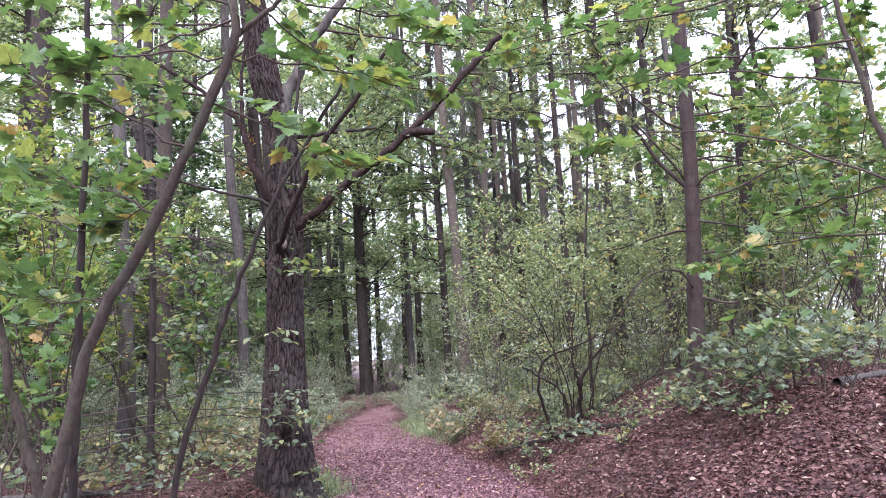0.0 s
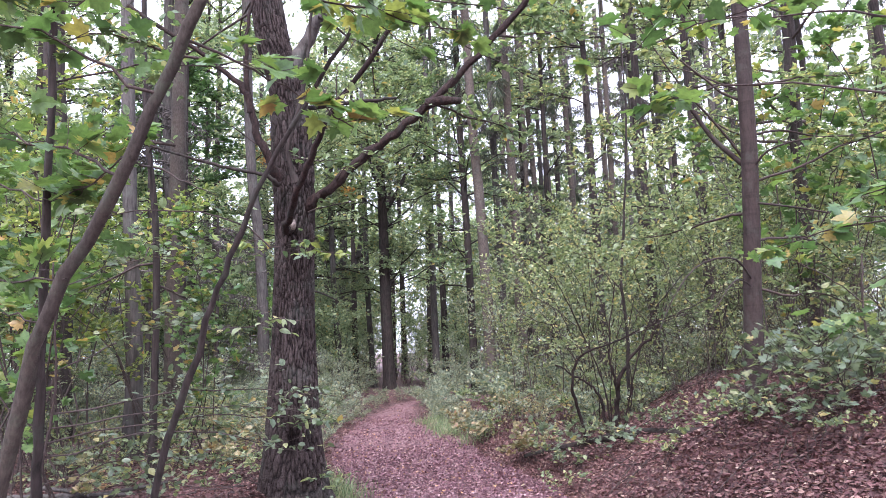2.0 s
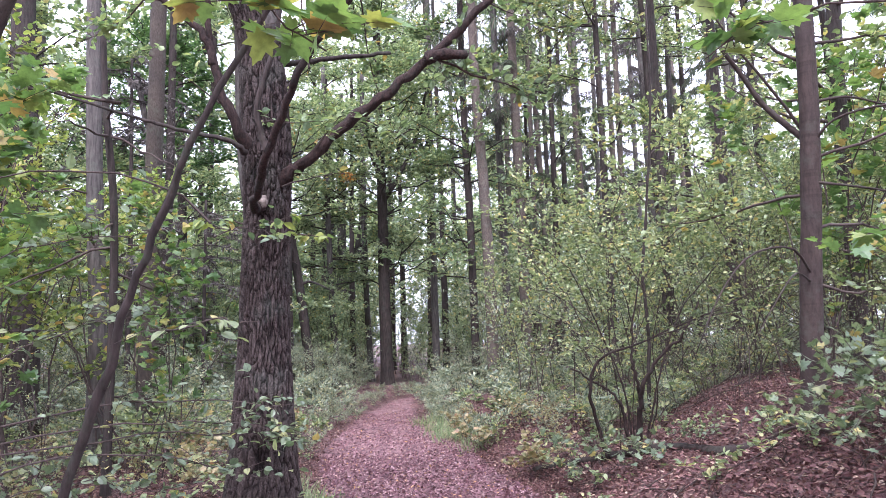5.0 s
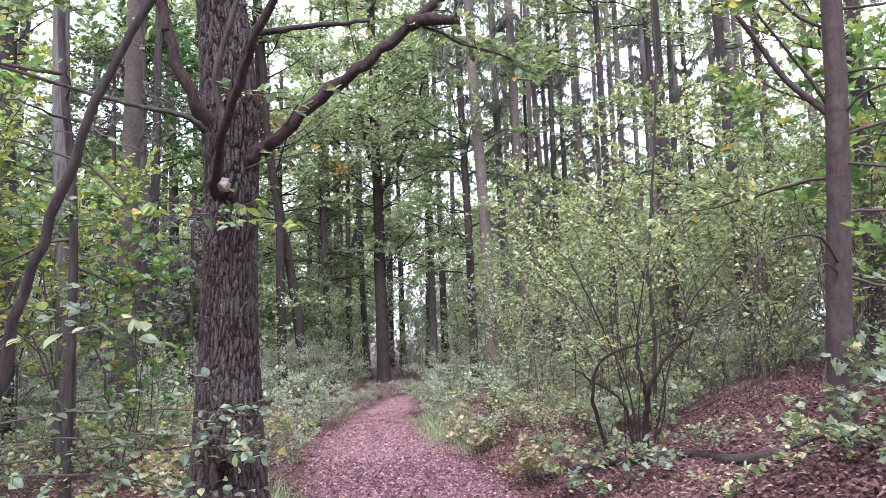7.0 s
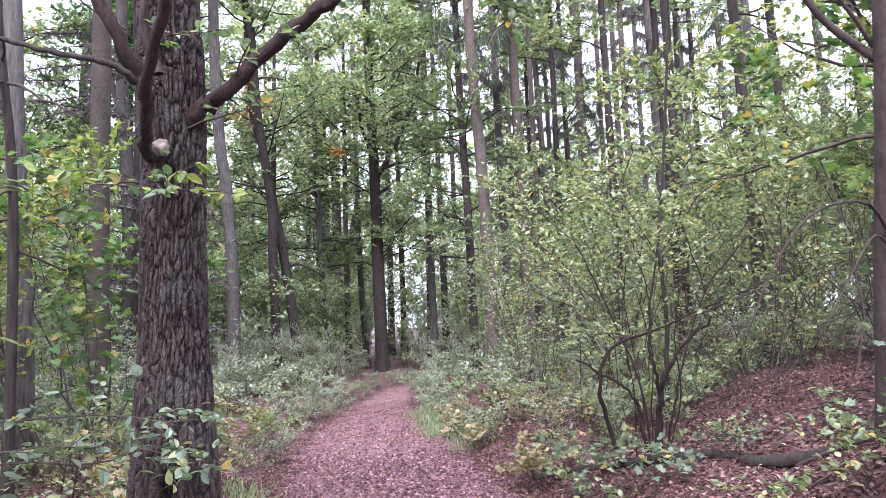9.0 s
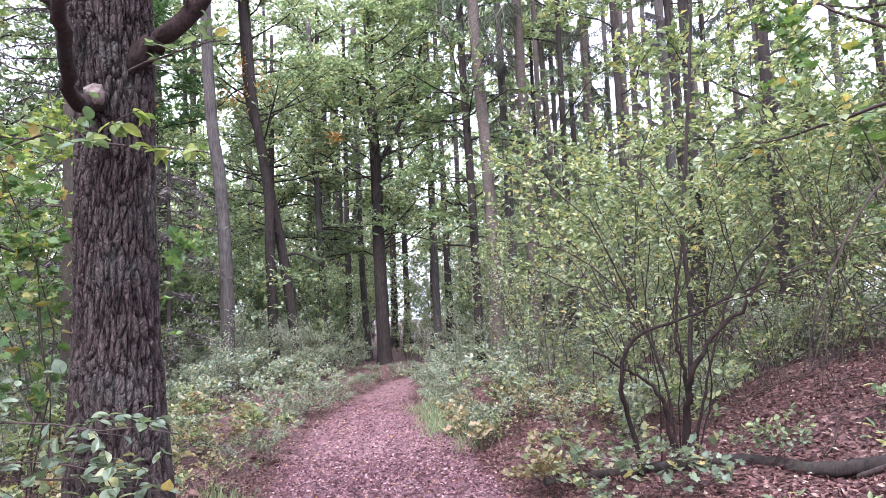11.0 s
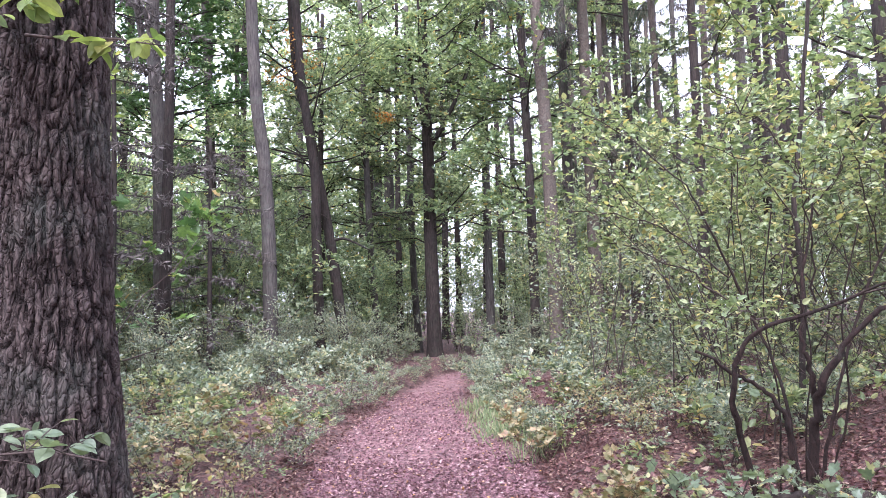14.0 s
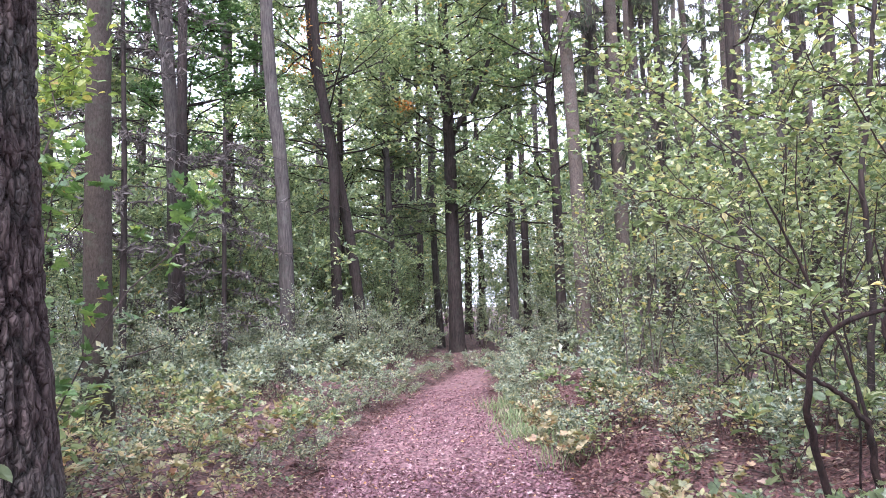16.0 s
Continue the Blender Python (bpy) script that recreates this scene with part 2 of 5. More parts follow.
# ---- mesh helpers ----
def poly_mesh(name, verts, faces, mat, smooth=False):
    """A mesh from arrays: verts (n, 3) and faces (m, k), all of k corners."""
    me = bpy.data.meshes.new(name)
    verts, faces = np.asarray(verts, np.float32), np.asarray(faces, np.int32)
    m, k = faces.shape
    me.vertices.add(len(verts))
    me.vertices.foreach_set("co", verts.ravel())
    me.loops.add(m * k)
    me.loops.foreach_set("vertex_index", faces.ravel())
    me.polygons.add(m)
    me.polygons.foreach_set("loop_start", np.arange(0, m * k, k, dtype=np.int32))
    me.polygons.foreach_set("use_smooth", np.full(m, smooth))
    me.update(calc_edges=True)
    me.validate()
    me.materials.append(mat)
    return me


def part(name, data, parent, label=""):
    ob = new(name, data)
    ob.parent = parent
    return tagged(ob, label)


def thing(name, at, label, category, group="", kind=""):
    ob = new(name)
    ob.location = at
    ob.empty_display_size = 0.2
    return tagged(ob, label, category, group, kind)


def stuff_part(name, heap, mat, parent, label=""):
    """What is too small to count, joined into one part."""
    if heap.n:
        tagged(part(name, heap.mesh(name, mat, True), parent, label), kind="stuff")


class Heap:
    """Gathers verts and faces of one mesh."""

    def __init__(self):
        self.v, self.f, self.n = [], [], 0

    def add(self, vf):
        v, f = vf
        self.v.append(np.asarray(v))
        self.f.append(np.asarray(f) + self.n)
        self.n += len(v)

    def mesh(self, name, mat, smooth=False):
        return poly_mesh(name, np.concatenate(self.v), np.concatenate(self.f), mat, smooth)


def smooth_path(pts, n):
    """n points on a soft curve through pts."""
    pts = np.asarray(pts, float)
    k = len(pts)
    if k == 2:
        return pts[0] + (pts[1] - pts[0]) * np.linspace(0, 1, n)[:, None]
    ext = np.vstack([2 * pts[0] - pts[1], pts, 2 * pts[-1] - pts[-2]])
    u = np.linspace(0, k - 1 - 1e-6, n)
    i = u.astype(int)
    w = (u - i)[:, None]
    p0, p1, p2, p3 = ext[i], ext[i + 1], ext[i + 2], ext[i + 3]
    return 0.5 * (2 * p1 + (p2 - p0) * w + (2 * p0 - 5 * p1 + 4 * p2 - p3) * w**2 + (3 * p1 - p0 - 3 * p2 + p3) * w**3)


def tube(path, radii, sides=8, rough=0.0, cap=True):
    """A tapering limb along a path, as quads."""
    path = np.asarray(path, float)
    k = len(path)
    radii = np.broadcast_to(np.asarray(radii, float), (k,))
    tan = np.gradient(path, axis=0)
    tan /= np.linalg.norm(tan, axis=1)[:, None] + 1e-9
    ref = np.array([1.0, 0, 0]) if abs(tan[:, 0]).mean() < 0.7 else np.array([0, 1.0, 0])
    a = np.cross(tan, ref)
    a /= np.linalg.norm(a, axis=1)[:, None] + 1e-9
    b = np.cross(tan, a)
    th = np.arange(sides) * 2 * math.pi / sides
    r = radii[:, None] * (1 + rough * rng.normal(size=(k, sides)))
    v = path[:, None] + r[..., None] * (np.cos(th)[None, :, None] * a[:, None] + np.sin(th)[None, :, None] * b[:, None])
    i, j = np.meshgrid(np.arange(k - 1), np.arange(sides), indexing="ij")
    jn = (j + 1) % sides
    f = np.stack([i * sides + j, i * sides + jn, (i + 1) * sides + jn, (i + 1) * sides + j], -1).reshape(-1, 4)
    v = v.reshape(-1, 3)
    if cap:  # a blunt end: one more, smaller ring
        e = (k - 1) * sides
        tip = path[-1] + tan[-1] * radii[-1] * 0.4 + (v[e:] - path[-1]) * 0.25
        j = np.arange(sides)
        f = np.vstack([f, np.stack([e + j, e + (j + 1) % sides, e + sides + (j + 1) % sides, e + sides + j], -1)])
        v = np.vstack([v, tip])
    return v, f


CURL = (np.array([[0, 0, 0], [0.27, 0.28, 0.05], [0.24, 0.68, 0.04], [0, 1, -0.06], [-0.24, 0.68, 0.04], [-0.27, 0.28, 0.05]]),
        np.array([[0, 1, 2], [0, 2, 3], [0, 3, 4], [0, 4, 5]]))
rim = [(0.16, 0.08), (0.29, 0.26), (0.33, 0.46), (0.28, 0.66), (0.16, 0.85)]
OVAL = (np.array([(0, 0.0, 0), (0, 0.5, -0.02), (0, 1.0, -0.1)] + [(x, y, 0.16 * x - 0.06 * y * y) for x, y in rim] + [(-x, y, 0.16 * x - 0.06 * y * y) for x, y in rim]),
        np.array([(1, 0, 3), (1, 3, 4), (1, 4, 5), (1, 5, 6), (1, 6, 7), (1, 7, 2), (1, 8, 0), (1, 9, 8), (1, 10, 9), (1, 11, 10), (1, 12, 11), (1, 2, 12)]))
SLIM = (np.array([[0, 0, 0], [0.26, 0.45, 0.06], [0, 1, -0.04], [-0.26, 0.45, 0.06]]), np.array([[0, 1, 2], [0, 2, 3]]))
half = [(0.06, 0.0), (0.40, -0.06), (0.34, 0.14), (0.60, 0.22), (0.46, 0.34), (0.56, 0.58), (0.25, 0.50), (0.22, 0.76), (0.12, 0.80)]
outline = [(0, 0.05)] + half + [(0, 1.0)] + [(-x, y) for x, y in reversed(half)]
MAPLE = (np.array([(0, 0.34, 0.0)] + [(x, y, 0.10 * abs(x) - 0.12 * max(y - 0.4, 0)) for x, y in outline]),
         np.array([(0, 1 + i, 1 + (i + 1) % len(outline)) for i in range(len(outline))]))
BLADE = (np.array([[-0.02, 0, 0], [0.02, 0, 0], [0.018, 0.5, 0.02], [-0.018, 0.5, 0.02], [0, 1, 0.16]]), np.array([[0, 1, 2], [0, 2, 3], [3, 2, 4]]))
STRAND = (np.array([[-0.034, 0, 0], [0.034, 0, 0.015], [0.016, 1, 0], [-0.016, 0.9, 0.02]]), np.array([[0, 1, 2], [0, 2, 3]]))

SPRIG = (np.array([[-0.03, 0, 0], [0.03, 0, 0.015], [0.1, 0.6, 0.03], [0, 1, 0], [-0.09, 0.55, 0.02]]), np.array([[0, 1, 3], [0, 3, 4], [1, 2, 3]]))


def leaves(pos, along, size, shape, tilt=0.6, up=(0, 0, 1)):
    """Leaves at pos that point along, faces roughly up; each is an island of its own."""
    pos, along = np.asarray(pos, float), np.asarray(along, float)
    n = len(pos)
    y = along + 1e-6
    y /= np.linalg.norm(y, axis=1)[:, None]
    z = np.asarray(up, float) + rng.normal(size=(n, 3)) * tilt
    x = np.cross(y, z)
    x /= np.linalg.norm(x, axis=1)[:, None] + 1e-9
    z = np.cross(x, y)
    s = np.broadcast_to(np.asarray(size, float), (n,))[:, None, None]
    tv, tf = shape
    wob = 1 + rng.normal(size=(n, 1)) * 0.12
    v = pos[:, None] + s * (tv[None, :, 0:1] * wob[..., None] * x[:, None] + tv[None, :, 1:2] * y[:, None] + tv[None, :, 2:3] * z[:, None] * 1.4)
    f = tf[None] + (np.arange(n) * len(tv))[:, None, None]
    return v.reshape(-1, 3), f.reshape(-1, 3)


def wander(start, way, length, n, wobble=0.25, lift=0.0):
    """A crooked path of n points from start."""
    p, d = [np.asarray(start, float)], np.asarray(way, float) / np.linalg.norm(way)
    for _ in range(n - 1):
        d = d + rng.normal(size=3) * wobble + (0, 0, lift)
        d /= np.linalg.norm(d)
        p.append(p[-1] + d * length / (n - 1))
    return np.array(p)


def along_path(path, u):
    u = np.clip(np.asarray(u), 0, 1) * (len(path) - 1)
    i = np.minimum(u.astype(int), len(path) - 2)
    return path[i] + (path[i + 1] - path[i]) * (u - i)[:, None]


def dress(wood, foliage, path, count, size, shape, r=0.004, droop=-0.15, twig=0.35, per=9, tilt=0.5, start=0.25, flat=0.5, bare=0.0):
    """Side twigs with alternate leaves along a limb."""
    us = start + (1 - start) * rng.random(count) ** 0.8
    at = along_path(path, us)
    way = np.gradient(path, axis=0).mean(0)
    way /= np.linalg.norm(way) + 1e-9
    for p, u in zip(at, us):
        d = rng.normal(size=3)
        d[2] = abs(d[2]) * (1 - flat) + 0.15
        d = d / np.linalg.norm(d) + way * 0.4
        ln = twig * (0.5 + rng.random()) * (1.2 - 0.5 * u)
        tw = wander(p, d, ln, 3, 0.18, droop * 0.3)
        if rng.random() >= bare:
            wood.add(tube(tw, np.linspace(r, r * 0.4, 3), 3, cap=False))
        k = max(2, int(per * (0.6 + 0.8 * rng.random())))
        lp = along_path(tw, 0.15 + 0.85 * rng.random(k))
        ax = (tw[-1] - tw[0]) / (np.linalg.norm(tw[-1] - tw[0]) + 1e-9)
        la = ax + rng.normal(size=(k, 3)) * (0.8, 0.8, 0.35) + (0, 0, droop)
        foliage.add(leaves(lp, la, size * (0.65 + 0.6 * rng.random(k)), shape, tilt))


# ---- ground ----
def sm(s):
    s = np.clip(s, 0, 1)
    return s * s * (3 - 2 * s)


PATH_Y = [-40, 0, 4, 8.4, 10.8, 12.7, 16, 19.5, 23, 24.6, 26.2, 29, 45]
PATH_L = [-1.4, -1.2, -1.0, -0.55, -1.0, -1.3, -1.35, -1.3, -0.75, -0.25, 0.7, 3.2, 14]
PATH_R = [1.3, 1.5, 1.8, 1.85, 1.4, 1.15, 0.45, 0.25, 0.1, 0.5, 1.5, 4.2, 15.2]


def tread_at(x, y):
    """1 on the trodden path, 0 off it."""
    l, r = np.interp(y, PATH_Y, PATH_L), np.interp(y, PATH_Y, PATH_R)
    return sm((x - l + 0.15) / 0.35) * sm((r + 0.15 - x) / 0.35)


def ground_z(x, y):
    x, y = np.asarray(x, float), np.asarray(y, float)
    l, r = np.interp(y, PATH_Y, PATH_L), np.interp(y, PATH_Y, PATH_R)
    z = 0.85 * sm((x - 1.5 - 0.25 * np.clip(y - 7.3, 0, 4) - 0.7 * np.clip(y - 11.3, 0, 12)) / 2.6) * sm((y - 2.0) / 4)
    z = z - 0.36 * np.exp(-((x - 3.6) ** 2 + (y - 8.4) ** 2) / 0.4)
    z = z + 0.28 * sm((x - r + 0.05) / 0.9) + 0.28 * sm((l + 0.05 - x) / 0.9)
    z = z + 0.16 * np.exp(-((x + 1.05) ** 2 + (y - 7.4) ** 2) / 0.8)
    z = z - 0.1 * sm((y - 13) / 6) * (1 - sm((y - 20) / 6))
    z = z + 0.03 * np.sin(2.1 * x + 0.7 * y) * np.sin(1.3 * y - 0.8 * x) + 0.015 * np.sin(5.3 * x + 1.9) * np.sin(4.7 * y)
    return z


def gz(x, y):
    return float(ground_z(x, y))


def spaced(lo, hi, step, far, count):
    mid = np.arange(lo, hi + step / 2, step)
    out = step * np.geomspace(1, far / step, count)
    return np.concatenate([lo - out[::-1], mid, hi + out])


gx, gy = spaced(-9, 11, 0.125, 2500, 24), spaced(1, 28, 0.14, 2500, 26)
X, Y = np.meshgrid(gx, gy, indexing="ij")
Z = ground_z(X, Y)
ni, nj = X.shape
I, J = np.meshgrid(np.arange(ni - 1), np.arange(nj - 1), indexing="ij")
quads = np.stack([I * nj + J, (I + 1) * nj + J, (I + 1) * nj + J + 1, I * nj + J + 1], -1).reshape(-1, 4)
gmesh = poly_mesh("ground", np.stack([X, Y, Z], -1).reshape(-1, 3), quads, SOIL, True)
attr = gmesh.attributes.new("tread", "FLOAT", "POINT")
attr.data.foreach_set("value", tread_at(X, Y).astype(np.float32).ravel())
ground = tagged(new("ground", gmesh), "woodland floor of red-brown fallen leaves with a trodden path", "ground", kind="structure")


# ---- trees ----
def trunk_mesh(path, radii, mat, sides=14, flare=0.35, rough=0.02):
    n = max(12, int(np.linalg.norm(np.diff(path, axis=0), axis=1).sum() * 3.5))
    p = smooth_path(path, n)
    r = np.interp(np.linspace(0, 1, n), np.linspace(0, 1, len(radii)), radii)
    h = p[:, 2] - p[0, 2]
    r = r * (1 + flare * np.exp(-h / 0.35))
    h2 = Heap()
    h2.add(tube(p, r, sides, rough))
    return h2.mesh("trunk", mat, True), p


def tree(name, base, tops, r0, r1, bark, label, category="tree", group="", sides=14, limbs=(), crown=None, flare=0.35):
    """A tree: trunk through base and tops; limbs as (path, r0, r1); crown(thing, trunk path) adds foliage."""
    base = np.array([base[0], base[1], gz(base[0], base[1]) - 0.08])
    t = thing(name, base, label, category, group)
    path = np.vstack([[0, 0, 0], np.asarray(tops, float) - base])
    me, p = trunk_mesh(path, [r0, (r0 + r1) / 2, r1], bark, sides, flare)
    part("trunk", me, t)
    for lp, a, b in limbs:
        h = Heap()
        lp = smooth_path(np.asarray(lp, float) - base, 14)
        h.add(tube(lp, np.linspace(a, b, 14), 7, 0.06))
        part("limb", h.mesh("limb", bark, True), t)
    if crown:
        crown(t, p)
    elif not limbs:
        for _ in range(6):
            k = int(len(p) * (0.12 + 0.5 * rng.random()))
            a = rng.random() * 2 * math.pi
            h = Heap()
            q = wander(p[k], (math.cos(a), math.sin(a), 0.25 * rng.normal()), 0.4 + 1.2 * rng.random(), 8, 0.18, -0.04)
            h.add(tube(q, np.linspace(0.016, 0.004, 8), 5))
            part("dead_branch", h.mesh("dead_branch", TWIG_BARK, True), t)
    return t


def leafy_crown(z0, z1, spread, count, twigs, size, leaf, bark, shape=SLIM, per=9, rise=0.15, twig=0.6, droop=-0.1, name="crown", rb=0.03, up_to=None):
    """Limbs from the trunk between the heights z0 and z1, with leafy twigs, as one branch mesh and one crown."""

    def make(t, p):
        fol, twigs_heap = Heap(), Heap()
        for _ in range(count):
            wood = Heap()
            h = z0 + (z1 - z0) * rng.random()
            k = int(np.argmin(abs(p[:, 2] - h)))
            a = rng.random() * 2 * math.pi
            ln = spread * (0.5 + 0.6 * rng.random()) * (1.1 - 0.55 * (h - z0) / max(z1 - z0, 0.1))
            lp = wander(p[k], (math.cos(a), math.sin(a), rise + 0.3 * rng.random()), ln, 8, 0.16, 0.0)
            wood.add(tube(lp, np.linspace(rb, rb * 0.2, 8), 5, cap=False))
            dress(twigs_heap, fol, lp, twigs, size, shape, 0.006, droop, twig, per, 0.5, 0.2, 0.7, 0.6)
            part("branch", wood.mesh("branch", bark, True), t)
        stuff_part("brushwood", twigs_heap, bark, t)
        part(name, fol.mesh(name, leaf), t)

    return make


def needle_crown(z0, z1, spread, count, needle, hang=0.5, dense=26):
    """Drooping boughs with hanging needle sprays, dead and bare lower down."""

    def make(t, p):
        fol = Heap()
        top = p[-1, 2]
        for _ in range(count):
            wood = Heap()
            h = z0 + (min(z1, top) - z0) * rng.random()
            k = int(np.argmin(abs(p[:, 2] - h)))
            a = rng.random() * 2 * math.pi
            ln = spread * (0.5 + 0.7 * rng.random())
            lp = wander(p[k], (math.cos(a), math.sin(a), 0.1 - 0.35 * rng.random()), ln, 6, 0.1, -0.06)
            wood.add(tube(lp, np.linspace(0.016, 0.004, 6), 3, cap=False))
            k2 = max(2, int(dense * (0.4 + rng.random())))
            lpnts = along_path(lp, 0.15 + 0.85 * rng.random(k2))
            d = rng.normal(size=(k2, 3)) * (0.45, 0.45, 0.3) + (0, 0, -1) if hang > 0.3 else rng.normal(size=(k2, 3)) + (0, 0, -0.5)
            fol.add(leaves(lpnts, d, hang * (0.4 + 0.8 * rng.random(k2)), STRAND if hang > 0.3 else SPRIG, 0.8, (1, 0, 0)))
            part("bough", wood.mesh("bough", DARK_BARK, True), t)
        part("needles", fol.mesh("needles", needle), t)

    return make


# ---- the old oak beside the path ----
def oak():
    base = np.array([-1.0, 7.66, gz(-1.0, 7.66) - 0.12])
    t = thing("oak_tree", base, "old oak with deeply furrowed grey-brown bark beside the path", "tree")
    world_axis = np.array([[-1.0, 7.66, base[2]], [-0.98, 7.56, 1.3], [-0.95, 7.45, 2.2], [-0.91, 7.35, 3.1], [-0.94, 7.18, 4.2], [-1.07, 7.05, 4.8], [-1.25, 6.95, 6.5], [-1.3, 6.9, 8.5]])
    sides = 264
    axis = smooth_path(world_axis - base, 900)
    h = np.concatenate([np.linspace(0, 5.2, 700), np.linspace(5.25, axis[-1, 2], 40)])
    n = len(h)
    p = np.stack([np.interp(h, axis[:, 2], axis[:, k]) for k in range(3)], -1)
    r = np.interp(h, [0, 0.25, 0.6, 1.0, 1.6, 2.6, 3.3, 4.2, 5.5, 8.5], [0.39, 0.325, 0.278, 0.24, 0.203, 0.185, 0.205, 0.17, 0.13, 0.08])
    th = np.arange(sides) * 2 * math.pi / sides
    ridge = np.zeros((n, sides))
    low = np.zeros((n, sides))
    for i in range(n):
        for j in range(sides):
            c, s = math.cos(th[j]), math.sin(th[j])
            w = noise.noise((c * 3.5, s * 3.5, h[i] * 5))
            f = noise.noise((c * 30, s * 30, h[i] * 40))
            q = (c * 6.4 + 0.5 * w, s * 6.4 - 0.45 * w, h[i] * 6.6 + 0.9 * w + 0.15 * f)
            d = noise.voronoi(q)[0]
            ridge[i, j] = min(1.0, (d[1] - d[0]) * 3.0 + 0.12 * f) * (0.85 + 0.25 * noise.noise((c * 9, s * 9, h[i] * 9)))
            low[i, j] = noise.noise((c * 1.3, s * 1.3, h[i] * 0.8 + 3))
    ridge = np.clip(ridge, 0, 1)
    root = np.exp(-h / 0.3)[:, None]
    rr = r[:, None] * (1 + 0.07 * low + 0.22 * root * (0.3 + np.cos(4 * th + 0.8))[None]) + 0.026 * (np.sqrt(ridge) - 0.6)
    scar = np.exp(-(((th[None] - math.radians(278) + math.pi) % (2 * math.pi) - math.pi) / 0.3) ** 2 - ((h[:, None] - 0.66) / 0.17) ** 2)
    rr = rr - 0.085 * scar
    lip = np.exp(-(((th[None] - math.radians(278) + math.pi) % (2 * math.pi) - math.pi) / 0.55) ** 2 - ((h[:, None] - 0.56) / 0.36) ** 2)
    rr = rr + 0.03 * (lip - scar)
    v = p[:, None] + rr[..., None] * np.stack([np.cos(th), np.sin(th), 0 * th], -1)[None]
    i, j = np.meshgrid(np.arange(n - 1), np.arange(sides), indexing="ij")
    f = np.stack([i * sides + j, i * sides + (j + 1) % sides, (i + 1) * sides + (j + 1) % sides, (i + 1) * sides + j], -1).reshape(-1, 4)
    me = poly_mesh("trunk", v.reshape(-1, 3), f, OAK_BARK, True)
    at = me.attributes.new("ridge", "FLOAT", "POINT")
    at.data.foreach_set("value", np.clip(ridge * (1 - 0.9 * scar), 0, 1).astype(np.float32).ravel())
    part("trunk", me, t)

    def limb(pts, a, b, mat, label="", k=24, rough=0.06, name="limb"):
        hp = Heap()
        q = smooth_path(np.asarray(pts, float) - base, k)
        q[1:-1] += rng.normal(size=(k - 2, 3)) * a * 0.2
        hp.add(tube(q, np.interp(np.linspace(0, 1, k), [0, 0.12, 1], [a * 1.45, a, b]), 12, rough))
        return part(name, hp.mesh(name, mat, True), t, label), q

    # the broken bough that reaches over the path
    bough, _ = limb([(-0.9, 7.3, 2.9), (-0.72, 7.24, 3.12), (-0.54, 7.2, 3.24), (-0.13, 7.13, 3.58), (0.18, 7.08, 3.8), (0.58, 7.03, 4.13), (1.09, 6.93, 4.61), (1.5, 6.8, 5.0)], 0.05, 0.028, RED_BARK, "broken reddish bough", 44, 0.16)
    hp = Heap()
    q = smooth_path(np.array([(0.42, 7.05, 4.0), (0.55, 7.03, 4.03), (0.74, 7.03, 4.02)]) - base, 8)
    hp.add(tube(q, np.linspace(0.055, 0.035, 8), 10, 0.08))
    part("stub", hp.mesh("stub", RED_BARK, True), bough)
    bough.children[0].location = (0, 0, 0)
    limb([(-1.0, 7.02, 3.3), (-1.06, 6.91, 3.45), (-1.17, 6.88, 3.69), (-1.23, 6.85, 3.98), (-1.32, 6.82, 4.17), (-1.65, 6.79, 4.46), (-2.3, 6.7, 4.9)], 0.042, 0.018, RED_BARK)
    limb([(-1.22, 6.86, 3.9), (-1.25, 6.83, 4.2), (-1.24, 6.8, 4.6), (-1.15, 6.75, 5.2)], 0.026, 0.012, RED_BARK)
    knob, _ = limb([(-0.92, 7.22, 2.88), (-0.94, 7.0, 2.8), (-0.84, 6.75, 2.9), (-0.74, 6.5, 3.05), (-0.56, 6.25, 3.32), (-0.435, 6.1, 3.52), (-0.19, 5.95, 3.8), (0.02, 5.85, 4.04), (0.3, 5.7, 4.4)], 0.034, 0.016, RED_BARK, "", 30)
    limb([(-0.8, 6.8, 3.2), (-0.86, 6.75, 3.5), (-0.74, 6.7, 3.9), (-0.66, 6.66, 4.3), (-0.6, 6.6, 4.9)], 0.024, 0.012, DARK_BARK)
    limb([(-0.95, 7.3, 4.1), (-0.78, 7.45, 4.15), (-0.57, 7.45, 4.17), (-0.2, 7.43, 4.2), (0.12, 7.42, 4.22)], 0.03, 0.014, DARK_BARK)
    limb([(-1.0, 7.0, 3.24), (-1.09, 6.9, 3.3), (-1.32, 6.88, 3.36), (-1.61, 6.88, 3.43), (-1.9, 6.85, 3.52), (-2.6, 6.8, 3.75)], 0.02, 0.009, DARK_BARK)
    limb([(-0.9, 7.1, 4.3), (-0.7, 7.1, 4.8), (-0.3, 7.0, 5.4), (0.3, 6.9, 6.2)], 0.07, 0.03, GREY_BARK)
    # callus knob where a limb was lost
    bm = bmesh.new()
    bmesh.ops.create_icosphere(bm, subdivisions=3, radius=0.05)
    for w in bm.verts:
        w.co += Vector(w.co).normalized() * 0.018 * noise.noise(w.co * 30)
        w.co.y *= 0.8
    me = bpy.data.meshes.new("callus")
    bm.to_mesh(me)
    bm.free()
    me.materials.append(CUT_WOOD)
    c = part("callus", me, t, "pale round callus")
    c.location = Vector((-0.9, 7.13, 2.88)) - Vector(base)
    # leafy shoots from the trunk
    fol, twigs_heap = Heap(), Heap()
